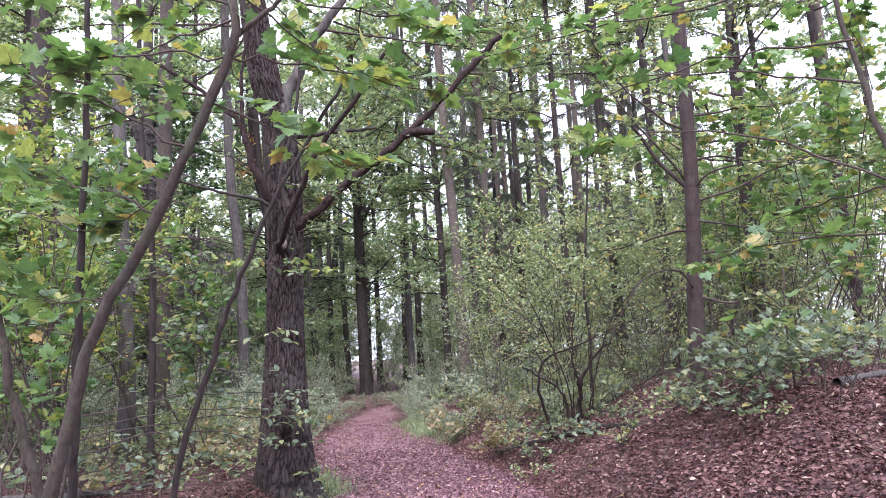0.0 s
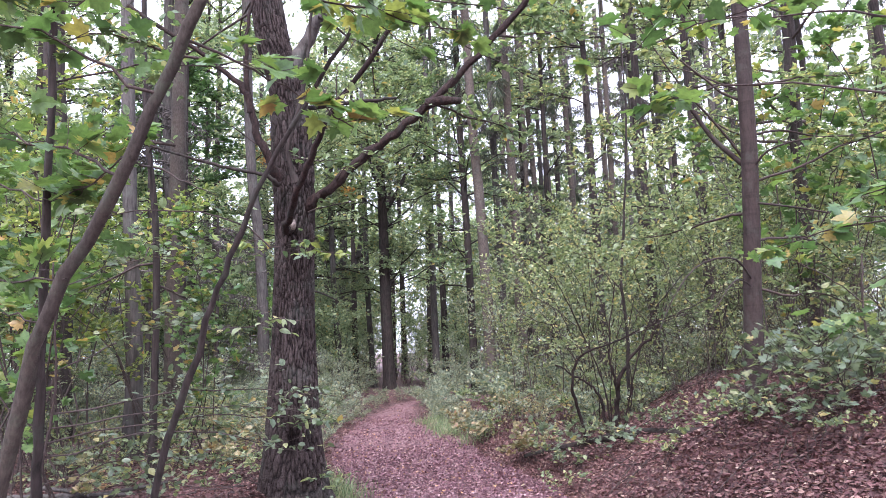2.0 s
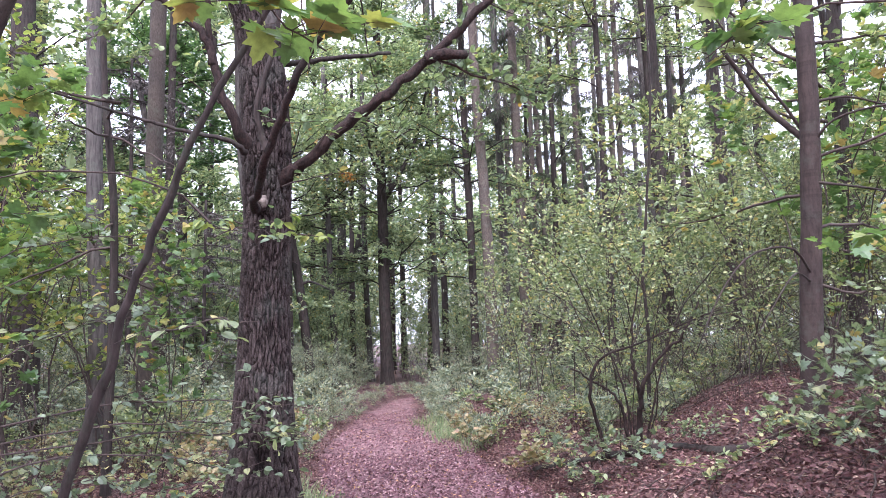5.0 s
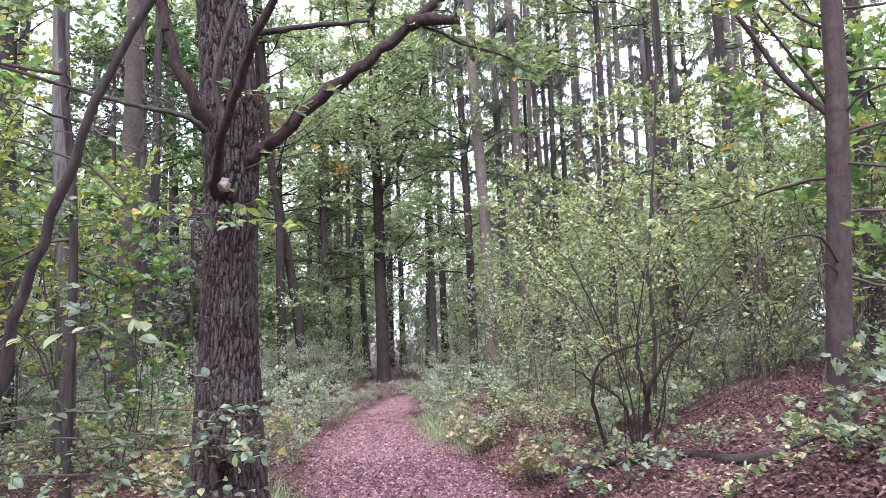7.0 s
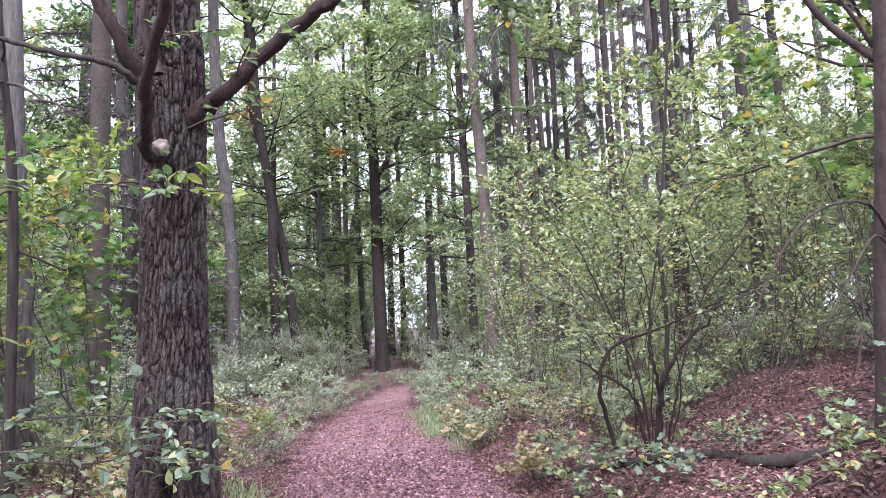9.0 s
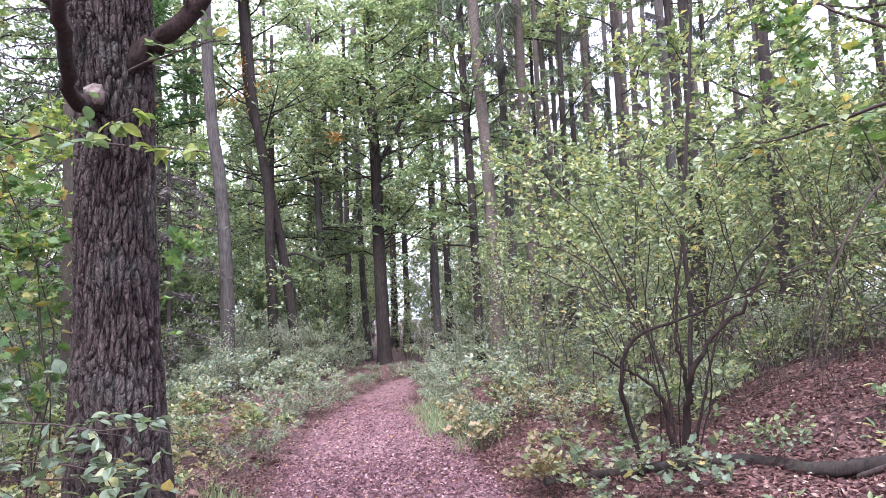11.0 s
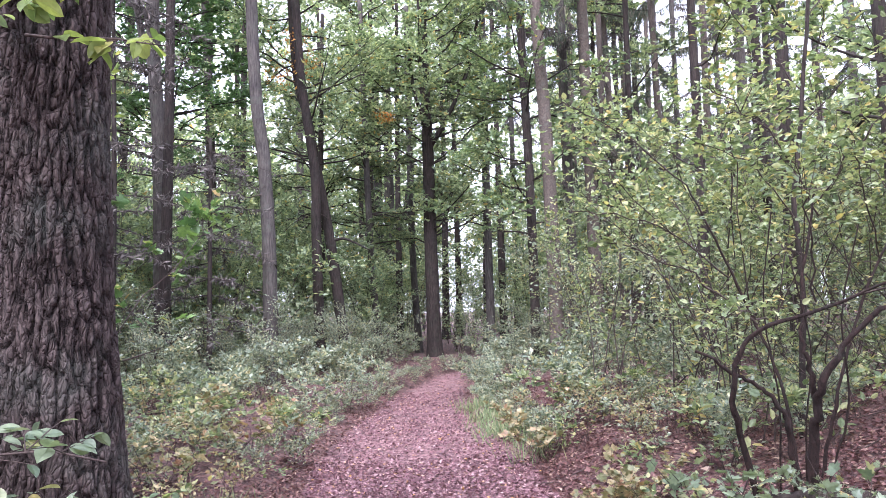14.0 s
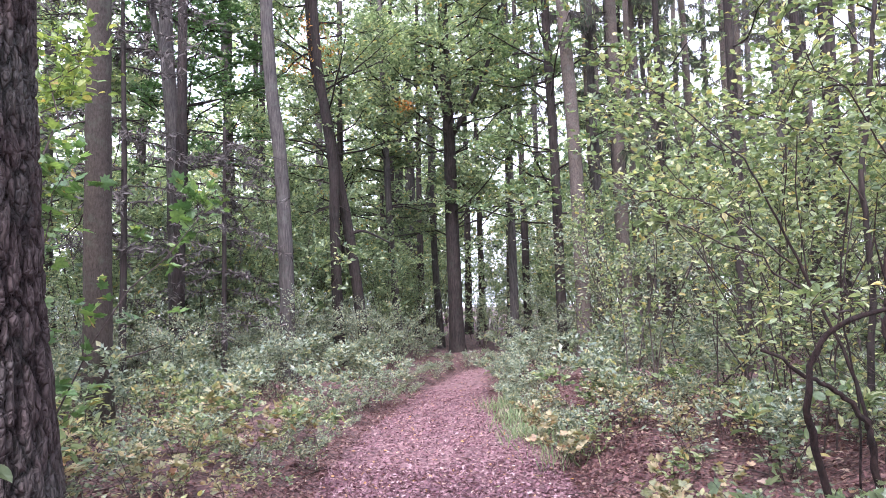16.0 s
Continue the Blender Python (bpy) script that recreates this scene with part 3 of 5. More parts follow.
    for s, d, ln, k in (((-0.95, 7.08, 2.62), (0.4, -0.8, 0.15), 0.55, 7), ((-1.0, 7.05, 2.66), (-0.5, -0.8, 0.2), 0.5, 5), ((-0.75, 7.15, 3.0), (0.9, -0.5, 0.1), 0.6, 6),
                        ((-0.9, 7.2, 1.05), (0.6, -0.7, 0.1), 0.5, 6), ((-0.8, 7.4, 0.5), (0.5, -0.6, 0.4), 0.4, 6), ((-1.25, 7.3, 0.5), (-0.3, -0.6, 0.4), 0.4, 6), ((-0.95, 7.1, 3.5), (0.6, -0.6, 0.1), 0.8, 8), ((-1.1, 7.1, 3.6), (-0.8, -0.4, 0.2), 0.9, 10), ((-0.2, 7.1, 3.55), (0.5, -0.3, 0.0), 0.7, 10), ((-0.5, 7.2, 3.3), (0.2, -0.6, 0.3), 0.6, 8)):
        wood = Heap()
        tw = wander(np.array(s) - base, d, ln, 7, 0.15, -0.03)
        wood.add(tube(tw, np.linspace(0.007, 0.002, 7), 4))
        dress(twigs_heap, fol, tw, k, 0.066, OVAL, 0.003, -0.15, 0.16, 4, 0.5, 0.2, 0.7)
        part("shoot", wood.mesh("shoot", TWIG_BARK, True), t)
    for s, d, ln in (((-1.3, 6.9, 5.2), (-0.9, -0.2, 0.0), 2.2), ((-1.2, 7.0, 5.0), (-0.8, 0.6, -0.1), 2.2), ((-0.4, 7.0, 5.2), (0.9, 0.2, -0.1), 2.0), ((0.4, 7.0, 4.0), (0.6, 0.4, -0.1), 1.2), ((-1.9, 6.85, 3.6), (-0.9, 0.1, 0.1), 1.4), ((-1.6, 6.8, 4.4), (-0.7, -0.3, 0.1), 1.3), ((-0.3, 7.0, 5.3), (0.9, 0.5, 0.0), 2.4), ((-0.6, 7.0, 4.9), (0.5, 1.0, 0.0), 2.4), ((0.3, 6.9, 6.1), (0.8, 0.3, -0.2), 2.2), ((1.1, 6.9, 4.62), (0.7, 0.6, 0.1), 1.6), ((0.1, 6.95, 5.8), (-0.2, 1.0, -0.1), 2.4), ((-1.2, 6.9, 6.2), (0.3, 1.0, 0.0), 2.6), ((-1.1, 7.0, 5.4), (-0.5, 1.0, -0.05), 2.4)):
        wood = Heap()
        tw = wander(np.array(s) - base, d, ln, 9, 0.14, -0.02)
        wood.add(tube(tw, np.linspace(0.014, 0.004, 9), 5))
        dress(twigs_heap, fol, tw, 34, 0.075, OVAL, 0.003, -0.1, 0.34, 8, 0.5, 0.15, 0.7)
        part("twig", wood.mesh("twig", TWIG_BARK, True), t)
    young = Heap()
    for s, d, ln in (((-0.95, 7.12, 2.68), (0.8, -0.5, 0.0), 0.45), ((-1.05, 7.12, 2.7), (-0.6, -0.6, 0.05), 0.4), ((-0.85, 7.14, 2.64), (0.9, -0.2, -0.05), 0.5), ((-1.1, 7.15, 2.66), (-0.9, -0.3, 0.1), 0.5)):
        wood = Heap()
        tw = wander(np.array(s) - base, d, ln, 7, 0.12, -0.02)
        wood.add(tube(tw, np.linspace(0.006, 0.002, 7), 4))
        dress(twigs_heap, young, tw, 7, 0.09, OVAL, 0.002, -0.55, 0.1, 2, 0.5, 0.2, 0.8)
        part("shoot", wood.mesh("shoot", TWIG_BARK, True), t)
    part("shoot_foliage", young.mesh("shoot_foliage", HORNBEAM_LEAF), t, "large yellow-green leaves")
    stuff_part("brushwood", twigs_heap, TWIG_BARK, t)
    part("foliage", fol.mesh("foliage", BEECH_LEAF), t)


oak()


# ---- the smooth young beech on the bank ----
def bank_beech():
    b = np.array([3.62, 7.62, 0])

    def crown(t, p):
        fol, twigs_heap = Heap(), Heap()
        o = np.array(t.location)
        for s, d, ln, k in (((3.68, 7.47, 2.6), (1, 0.3, 0.1), 2.2, 16), ((3.70, 7.45, 3.2), (1, -0.2, 0.25), 2.0, 16), ((3.68, 7.47, 3.5), (-0.9, -0.3, 0.35), 2.0, 14), ((3.68, 7.42, 4.1), (-0.9, 0.1, 0.3), 1.8, 18), ((3.68, 7.42, 4.2), (0.9, 0.2, 0.3), 1.8, 18), ((3.66, 7.52, 2.15), (0.9, 0.5, 0.05), 1.8, 12), ((3.68, 7.47, 2.9), (-0.6, 0.7, 0.3), 1.6, 12)):
            wood = Heap()
            tw = wander(np.array(s) - o, d, ln, 10, 0.12, -0.03)
            wood.add(tube(tw, np.linspace(0.016, 0.004, 10), 5))
            dress(twigs_heap, fol, tw, k * 2, 0.075, OVAL, 0.003, -0.1, 0.4, 7, 0.5, 0.3, 0.75)
            part("branch", wood.mesh("branch", TWIG_BARK, True), t)
        stuff_part("brushwood", twigs_heap, TWIG_BARK, t)
        part("foliage", fol.mesh("foliage", HAZEL_LEAF), t)

    tree("beech_tree", b, [(3.66, 7.54, 2.0), (3.7, 7.45, 2.9), (3.73, 7.35, 4.2), (3.8, 7.3, 7.5)], 0.096, 0.07, BEECH_BARK, "smooth brown beech trunk on the leafy bank", sides=24, flare=0.25,
         limbs=[([(3.68, 7.45, 3.4), (3.45, 7.6, 3.75), (3.3, 7.65, 4.05), (3.1, 7.6, 4.3)], 0.03, 0.018), ([(3.66, 7.48, 2.2), (3.4, 7.3, 2.42), (3.0, 7.2, 2.36), (2.7, 7.15, 2.05), (2.45, 7.1, 1.6)], 0.012, 0.004),
                ([(3.66, 7.5, 2.15), (3.35, 7.2, 2.2), (3.05, 7.0, 1.95), (2.8, 6.9, 1.65)], 0.009, 0.003), ([(3.7, 7.4, 3.0), (4.0, 7.2, 2.9), (4.5, 7.0, 2.75), (5.0, 6.8, 2.7)], 0.013, 0.005), ([(3.7, 7.4, 3.3), (3.85, 7.2, 3.5), (4.3, 7.0, 3.55), (4.9, 6.8, 3.45)], 0.013, 0.005),
                ([(3.72, 7.4, 3.7), (4.1, 7.4, 3.75), (4.6, 7.5, 3.7), (5.4, 7.5, 3.75)], 0.014, 0.005)], crown=crown)


bank_beech()

# ---- tall trees along the path and behind ----
tree("spruce_tree", (2.45, 21.7), [(2.43, 21.65, 3.3), (2.36, 21.6, 6.1), (2.2, 21.5, 10), (2.1, 21.5, 19)], 0.18, 0.13, SPRUCE_BARK, "tall straight spruce with pale flaky bark", group="spruces", crown=needle_crown(8.5, 19, 1.7, 50, NEEDLE, 0.5, 50), flare=0.2)
tree("hornbeam_tree", (-0.85, 26.9), [(-0.9, 26.66, 4.2), (-0.9, 26.45, 6.8), (-0.96, 26.15, 10.1), (-1.0, 26.0, 15)], 0.23, 0.13, DARK_BARK, "slender grey tree with a green crown where the path bends", sides=18,
     limbs=[([(-0.88, 26.44, 6.9), (-0.6, 26.4, 7.3), (-0.25, 26.4, 7.9), (0.41, 26.34, 9.3), (0.8, 26.3, 11)], 0.1, 0.05), ([(-0.9, 26.4, 7.2), (-1.05, 26.3, 8.0), (-1.3, 26.2, 8.8), (-1.42, 26.1, 10.2)], 0.08, 0.05)],
     crown=leafy_crown(3.6, 14, 3.9, 60, 32, 0.15, HAZED_LEAF, DARK_BARK, SLIM, 15, 0.12, 0.75))
tree("pine_tree", (-4.0, 20.0), [(-4.0, 19.85, 3), (-4.1, 19.8, 5.1), (-4.3, 19.6, 8), (-4.5, 19.5, 18)], 0.165, 0.12, GREY_BARK, "straight grey trunk standing in the green undergrowth")
tree("leaning_tree", (-3.0, 23.6), [(-3.36, 23.3, 3.44), (-3.61, 23.13, 5.09), (-3.91, 22.93, 7.03), (-4.2, 22.77, 8.67), (-4.4, 22.6, 14)], 0.15, 0.1, DARK_BARK, "dark leaning trunk with tufts of orange leaves", crown=leafy_crown(5.5, 14, 3.2, 36, 22, 0.13, HAZED_LEAF, DARK_BARK, SLIM, 13),
     limbs=[([(-3.5, 23.2, 3.6), (-3.1, 23.3, 3.75), (-2.76, 23.32, 3.65), (-2.3, 23.4, 3.4)], 0.05, 0.02)])
tree("leaning_tree", (-3.6, 22.95), [(-3.64, 22.73, 3.84), (-3.62, 22.61, 5.28), (-3.82, 22.44, 7.0), (-3.95, 22.3, 8.5), (-4.2, 22.2, 13)], 0.14, 0.1, DARK_BARK, "dark ivy-clad trunk beside a leaning one")
tree("forked_tree", (-3.5, 37.8), [(-3.63, 37.4, 3.69), (-3.56, 37.1, 6.6), (-3.6, 37, 15)], 0.3, 0.2, GREY_BARK, "forked grey trunk far down the wood", limbs=[([(-3.5, 37.4, 3.2), (-2.93, 37.2, 5.8), (-2.4, 37.2, 9)], 0.2, 0.1)], crown=leafy_crown(6, 14, 4, 30, 18, 0.17, HAZED_LEAF, DARK_BARK))
tree("far_tree", (-4.2, 38.6), [(-4.22, 38.1, 6.2), (-4.3, 38, 15)], 0.27, 0.16, GREY_BARK, "straight grey trunk far down the wood", group="far trunks")
tree("far_tree", (-2.6, 26.8), [(-2.79, 26.3, 4.2), (-3.0, 26.2, 12)], 0.13, 0.08, GREY_BARK, "straight grey trunk far down the wood", group="far trunks", crown=leafy_crown(3.5, 11, 2.6, 28, 22, 0.14, HAZED_LEAF, DARK_BARK, SLIM, 13))
tree("far_tree", (-1.62, 29.9), [(-1.77, 29.4, 4.7), (-1.8, 29.3, 13)], 0.13, 0.09, GREY_BARK, "straight grey trunk far down the wood", group="far trunks")
tree("oak_tree", (-4.15, 13.35), [(-4.1, 13.2, 3.1), (-4.0, 13.0, 6.5), (-3.9, 12.9, 16)], 0.17, 0.11, MAPLE_BARK, "brown rough trunk rising from the green undergrowth")
tree("pine_tree", (-6.6, 20.3), [(-6.55, 19.9, 5.5), (-6.6, 19.6, 8.6), (-6.6, 19.5, 17)], 0.17, 0.13, GREY_BARK, "pale grey trunk before dark maple leaves", limbs=[([(-6.6, 19.8, 7.2), (-6.9, 19.8, 8.0), (-7.1, 19.7, 9.2)], 0.09, 0.07)])
tree("maple_tree", (-8.0, 23.5), [(-8, 23.4, 6), (-8, 23.4, 13)], 0.16, 0.06, DARK_BARK, "maple with a mass of dark green leaves", crown=leafy_crown(5.3, 11.5, 4.2, 56, 22, 0.17, DARK_LEAF, DARK_BARK, SLIM, 10, 0.1, 0.7))
tree("maple_tree", (-4.6, 27.5), [(-4.6, 27.4, 6), (-4.5, 27.4, 12)], 0.14, 0.06, DARK_BARK, "maple with a mass of light green leaves", crown=leafy_crown(4.5, 9.5, 3.4, 40, 20, 0.15, HAZED_LEAF, DARK_BARK, SLIM, 10, 0.1, 0.7))
tree("spruce_tree", (0.95, 27.4), [(0.95, 27.4, 6), (1.0, 27.4, 19)], 0.15, 0.09, GREY_BARK, "tall spruce with drooping dark boughs over the path", group="spruces", crown=needle_crown(8.0, 18, 1.9, 50, NEEDLE, 0.34, 150), flare=0.2)
tree("maple_tree", (-2.6, 32.5), [(-2.6, 32.4, 6), (-2.5, 32.4, 15)], 0.15, 0.07, DARK_BARK, "tall maple with a light green crown", crown=leafy_crown(8.0, 14.5, 4.2, 40, 24, 0.17, HAZED_LEAF, DARK_BARK, SLIM, 10, 0.1, 0.7))
tree("old_trunk", (-6.6, 14.2), [(-6.62, 14.1, 4.3), (-6.85, 14, 8), (-6.9, 14, 14)], 0.25, 0.17, DARK_BARK, "broad dark rough trunk among maple saplings", group="dark trunks")
tree("old_trunk", (-3.95, 11.1), [(-3.9, 11, 1.9), (-4.0, 10.9, 4.5), (-4.2, 10.9, 10)], 0.13, 0.09, GREY_BARK, "thin dark trunk in the undergrowth", group="dark trunks")
tree("old_trunk", (-2.9, 9.1), [(-2.86, 9, 3.0), (-3.0, 8.9, 5), (-3.1, 8.9, 9)], 0.045, 0.03, DARK_BARK, "thin dark stem in the undergrowth", group="dark trunks")
tree("old_trunk", (6.5, 11.3), [(6.44, 11.1, 2.95), (6.4, 11, 5), (6.6, 10.8, 11)], 0.125, 0.09, DARK_BARK, "dark trunk on the bank behind branches", crown=leafy_crown(3.6, 9, 2.2, 26, 14, 0.085, HAZEL_LEAF, TWIG_BARK, OVAL),
     limbs=[([(6.44, 11.1, 2.6), (6.8, 11, 3.2), (7.3, 10.9, 4.0)], 0.05, 0.03)])
tree("old_trunk", (5.95, 16.9), [(5.9, 16.8, 3.0), (5.9, 16.7, 6), (5.9, 16.6, 13)], 0.12, 0.08, DARK_BARK, "thin dark trunk standing in the thicket", group="dark trunks")
tree("dark_trunk", (2.05, 22.9), [(2.0, 22.6, 5.0), (1.9, 22.4, 9), (1.9, 22.4, 15)], 0.13, 0.09, DARK_BARK, "thin dark trunk behind the spruce", crown=leafy_crown(3, 12, 2.8, 30, 22, 0.14, BEECH_LEAF, DARK_BARK, SLIM, 13))
for x, y, r in ((3.33, 24.7, 0.16), (3.78, 23.75, 0.2), (7.1, 35.9, 0.16), (8.5, 40, 0.18), (8.1, 33, 0.17), (9.5, 35.1, 0.16), (9.06, 30.1, 0.17), (9.8, 28.2, 0.23), (11.7, 31.4, 0.18), (15.5, 38.6, 0.2), (15, 33.6, 0.19),
                (6.3, 32.4, 0.18), (7.06, 28.4, 0.15), (10.6, 36, 0.2), (12.5, 27, 0.16), (11.7, 25, 0.17), (5.2, 29.5, 0.14), (5.0, 38, 0.2), (13.5, 41, 0.2), (18, 31, 0.2), (2.6, 42, 0.2), (17.5, 24, 0.18), (15.0, 20.5, 0.17), (19, 38, 0.2), (6.2, 44, 0.22), (11, 46, 0.22)):
    lean = rng.normal(size=2) * 0.25
    tree("spruce_tree", (x, y), [(x + lean[0] * 0.3, y, 6), (x + lean[0], y + lean[1], 20)], r, r * 0.6, SPRUCE_BARK if rng.random() < 0.6 else GREY_BARK, "tall thin spruce trunk with drooping dead twigs", "tree", "spruces", 10, flare=0.15,
         crown=needle_crown(4.5, 19, 1.8, 25, NEEDLE if rng.random() < 0.65 else DEAD_NEEDLE, 0.36, 220))
for x, y, r in ((-9.5, 19, 0.2), (-11.5, 23, 0.22), (-9.0, 29, 0.22), (-12.5, 30, 0.22), (-7.0, 33, 0.2), (-15, 26, 0.22), (-10, 14.5, 0.17)):
    tree("far_tree", (x, y), [(x + rng.normal() * 0.2, y, 6), (x + rng.normal() * 0.4, y, 15)], r, r * 0.6, GREY_BARK if rng.random() < 0.5 else DARK_BARK, "straight trunk in the green wood", group="far trunks", sides=10,
         crown=leafy_crown(3.5, 14, 3.8, 21, 42, 0.15, HAZED_LEAF, DARK_BARK, SLIM, 10))


# ---- tall leafy trees: crowns close the view above, three unseen ones only shade ----
def tall_tree(label, leaf, size, z0):
    return tree("tall_tree", (0, 0), [(0.1, 0, 6), (0.2, 0.1, 17)], 0.15, 0.06, DARK_BARK, label, group="tall trees", sides=10, crown=leafy_crown(z0, 16.5, 3.5, 19, 42, size, leaf, DARK_BARK, SLIM, 9, 0.1, 0.8))


tall = [tall_tree("tall slender tree with a light green crown", HAZED_LEAF, 0.165, 3.2), tall_tree("tall slender tree with a yellow-green crown", HAZEL_LEAF, 0.155, 3.4)]
# last three: out of view behind the start, added to shade the bank
for i, (x, y, s) in enumerate(((-8.6, 16.5, 1.0), (6.3, 14.5, 0.9), (9.0, 18, 1.0), (-12, 20, 1.1), (5.2, 25.5, 1.0), (5.6, 20.5, 1.0), (12.5, 15.5, 1.0), (-13.5, 13, 1.0), (-9.8, 34, 1.2), (6.0, 36, 1.1), (13.5, 22, 1.1), (9.0, 12.2, 0.8), (-17, 30, 1.3), (-1.5, 48, 1.4), (7, 50, 1.4), (17, 45, 1.4), (-9, 47, 1.4), (-3.2, 46, 1.2), (-6.0, 43, 1.3), (0.9, 37, 1.2), (-0.6, 45, 1.4), (2.6, -4.5, 1.0), (6.0, -7, 1.1), (-4.5, -6, 1.1))):
    m = pose(x, y, gz(x, y) - 0.05, 0, 0, 77 * i)
    if i < 2:
        tall[i].matrix_basis = m @ Matrix.Diagonal((s, s, s, 1))
    else:
        copy_thing(tall[i % 2], m).scale = (s, s, s)

high = tall_tree("tall tree with a high light green crown", HAZED_LEAF, 0.15, 9.0)
for i, (x, y, s) in enumerate(((-4.4, 36, 1.3), (-1.2, 41, 1.4), (1.6, 34, 1.25), (5.0, 31, 1.2), (8.6, 38, 1.4), (12.0, 30, 1.2), (-8.6, 31, 1.25), (-12.5, 37, 1.4), (-6.0, 19.0, 1.0), (7.6, 21.5, 1.05))):
    m = pose(x, y, gz(x, y) - 0.05, 0, 0, 53 * i)
    if i == 0:
        high.matrix_basis = m @ Matrix.Diagonal((s, s, s, 1))
    else:
        copy_thing(high, m).scale = (s, s, s)


# ---- bushes ----
def bush(name, at, label, category, height, spread, stems, twigs, size, leaf, shape=SLIM, per=9, bark=TWIG_BARK, group="", start=0.3, r=0.011, twig=0.35, bare=0.4):
    t = thing(name, at, label, category, group)
    fol, twigs_heap = Heap(), Heap()
    for _ in range(stems):
        wood = Heap()
        a = rng.random() * 2 * math.pi
        q = spread * math.sqrt(rng.random())
        h = height * (0.6 + 0.5 * rng.random())
        foot = 0.08 if height < 1 else 0.3
        lp = smooth_path([(rng.normal() * foot, rng.normal() * foot, -0.15), (math.cos(a) * q * 0.3, math.sin(a) * q * 0.3, h * 0.45), (math.cos(a) * q * 0.75 + rng.normal() * 0.1, math.sin(a) * q * 0.75 + rng.normal() * 0.1, h * 0.85), (math.cos(a) * q * 1.1, math.sin(a) * q * 1.1, h)], 9)
        lp[1:] += rng.normal(size=(8, 3)) * (0.03 if height < 1 else 0.06)
        wood.add(tube(lp, np.linspace(r, r * 0.3, 9), 5, cap=False))
        dress(twigs_heap, fol, lp, twigs, size, shape, 0.003, -0.1, twig, per, 0.45, start, 0.75, bare)
        part("stem", wood.mesh("stem", bark, True), t)
    stuff_part("brushwood", twigs_heap, bark, t)
    part("foliage", fol.mesh("foliage", leaf), t)
    return t


def scatter(protos, spots, tilt=4):
    """Copies of the protos over the spots, each turned; the first spots take the protos themselves."""
    for n, (x, y, s) in enumerate(spots):
        m = pose(x, y, gz(x, y), rng.normal() * tilt, rng.normal() * tilt, rng.random() * 360)
        ob = protos[n % len(protos)]
        if n < len(protos):
            ob.matrix_basis = m @ Matrix.Diagonal((s, s, s, 1))
        else:
            c = copy_thing(ob, m)
            c.scale = (s, s, s)


def clear_of_path(x, y, d):
    l, r = np.interp(y, PATH_Y, PATH_L), np.interp(y, PATH_Y, PATH_R)
    return x < l - d or x > r + d


def spots(n, x0, x1, y0, y1, s0, s1, d, gap, keep=lambda x, y: True):
    out = []
    for _ in range(n * 40):
        x, y = x0 + (x1 - x0) * rng.random(), y0 + (y1 - y0) * rng.random()
        if clear_of_path(x, y, d) and keep(x, y) and all((x - a) ** 2 + (y - b) ** 2 > gap**2 for a, b, _ in out):
            out.append((x, y, s0 + (s1 - s0) * rng.random()))
            if len(out) == n:
                break
    return out


hazel = [bush("hazel_bush", (0, 0, 0), "tall see-through hazel bush with yellow-green leaves", "bush", 3.6, 1.7, 6, 40, 0.07, HAZEL_LEAF, CURL, 9, group="hazels", start=0.04, r=0.009, twig=0.55) for _ in range(3)]
pale = [bush("pale_shrub", (0, 0, 0), "tall shrub with small pale grey-green leaves", "bush", 3.4, 1.7, 6, 40, 0.076, BRAMBLE_LEAF, SLIM, 9, group="pale shrubs", start=0.03, r=0.009, twig=0.55, bare=0.6) for _ in range(3)]
scatter(hazel, [(4.7, 10.6, 0.9), (5.7, 9.5, 1.0), (8.3, 12.6, 1.2), (6.6, 8.6, 0.9)] + spots(11, 3.2, 9, 11.6, 16, 0.8, 1.25, 1.2, 1.2) + spots(9, 1.6, 11, 14, 22, 0.8, 1.2, 1.0, 1.4) + spots(6, -4, 4, 29, 40, 0.7, 1.1, -9, 1.2))
scatter(pale, spots(20, 1.2, 13, 14.5, 27, 0.8, 1.35, 0.9, 1.2) + spots(20, -11, -2.4, 13.5, 23, 0.32, 0.8, 0.9, 0.9, lambda x, y: x < -4.6 or y > 20) + spots(16, -6.5, -1.4, 18.5, 27, 0.35, 0.55, 0.5, 0.7) + spots(8, 1.0, 4.5, 18, 27, 0.35, 0.55, 0.5, 0.7) + spots(12, -8.5, -3.0, 14.5, 20.5, 0.35, 0.6, 0.6, 0.8))
maple_young = [bush("maple_bush", (0, 0, 0), "young maple with broad yellow-green leaves", "bush", 4.0, 1.5, 6, 24, 0.125, MAPLE_LEAF, MAPLE, 6, group="young maples", start=0.15, twig=0.5) for _ in range(2)]
scatter(maple_young, [(-3.0, 6.6, 0.9), (-4.3, 8.6, 1.0), (-2.5, 9.8, 0.7), (-6.0, 10.6, 0.9), (-6.8, 8.9, 1.2), (-7.5, 11.5, 1.2), (5.3, 7.4, 0.9), (7.6, 9.6, 1.2), (5.1, 9.9, 1.15)])
hornbeam = [bush("hornbeam_bush", (0, 0, 0), "young hornbeam with hanging yellow-green leaves", "bush", 4.6, 1.9, 6, 40, 0.085, HORNBEAM_LEAF, OVAL, 8, group="young hornbeams", start=0.25, r=0.014, twig=0.5, bare=0.3) for _ in range(2)]
scatter(hornbeam, [(-4.5, 9.3, 1.0), (-5.3, 11.6, 1.15), (-3.2, 10.5, 0.9), (-6.6, 12.4, 1.2), (-5.9, 9.0, 1.1), (-7.6, 14.5, 1.3)])
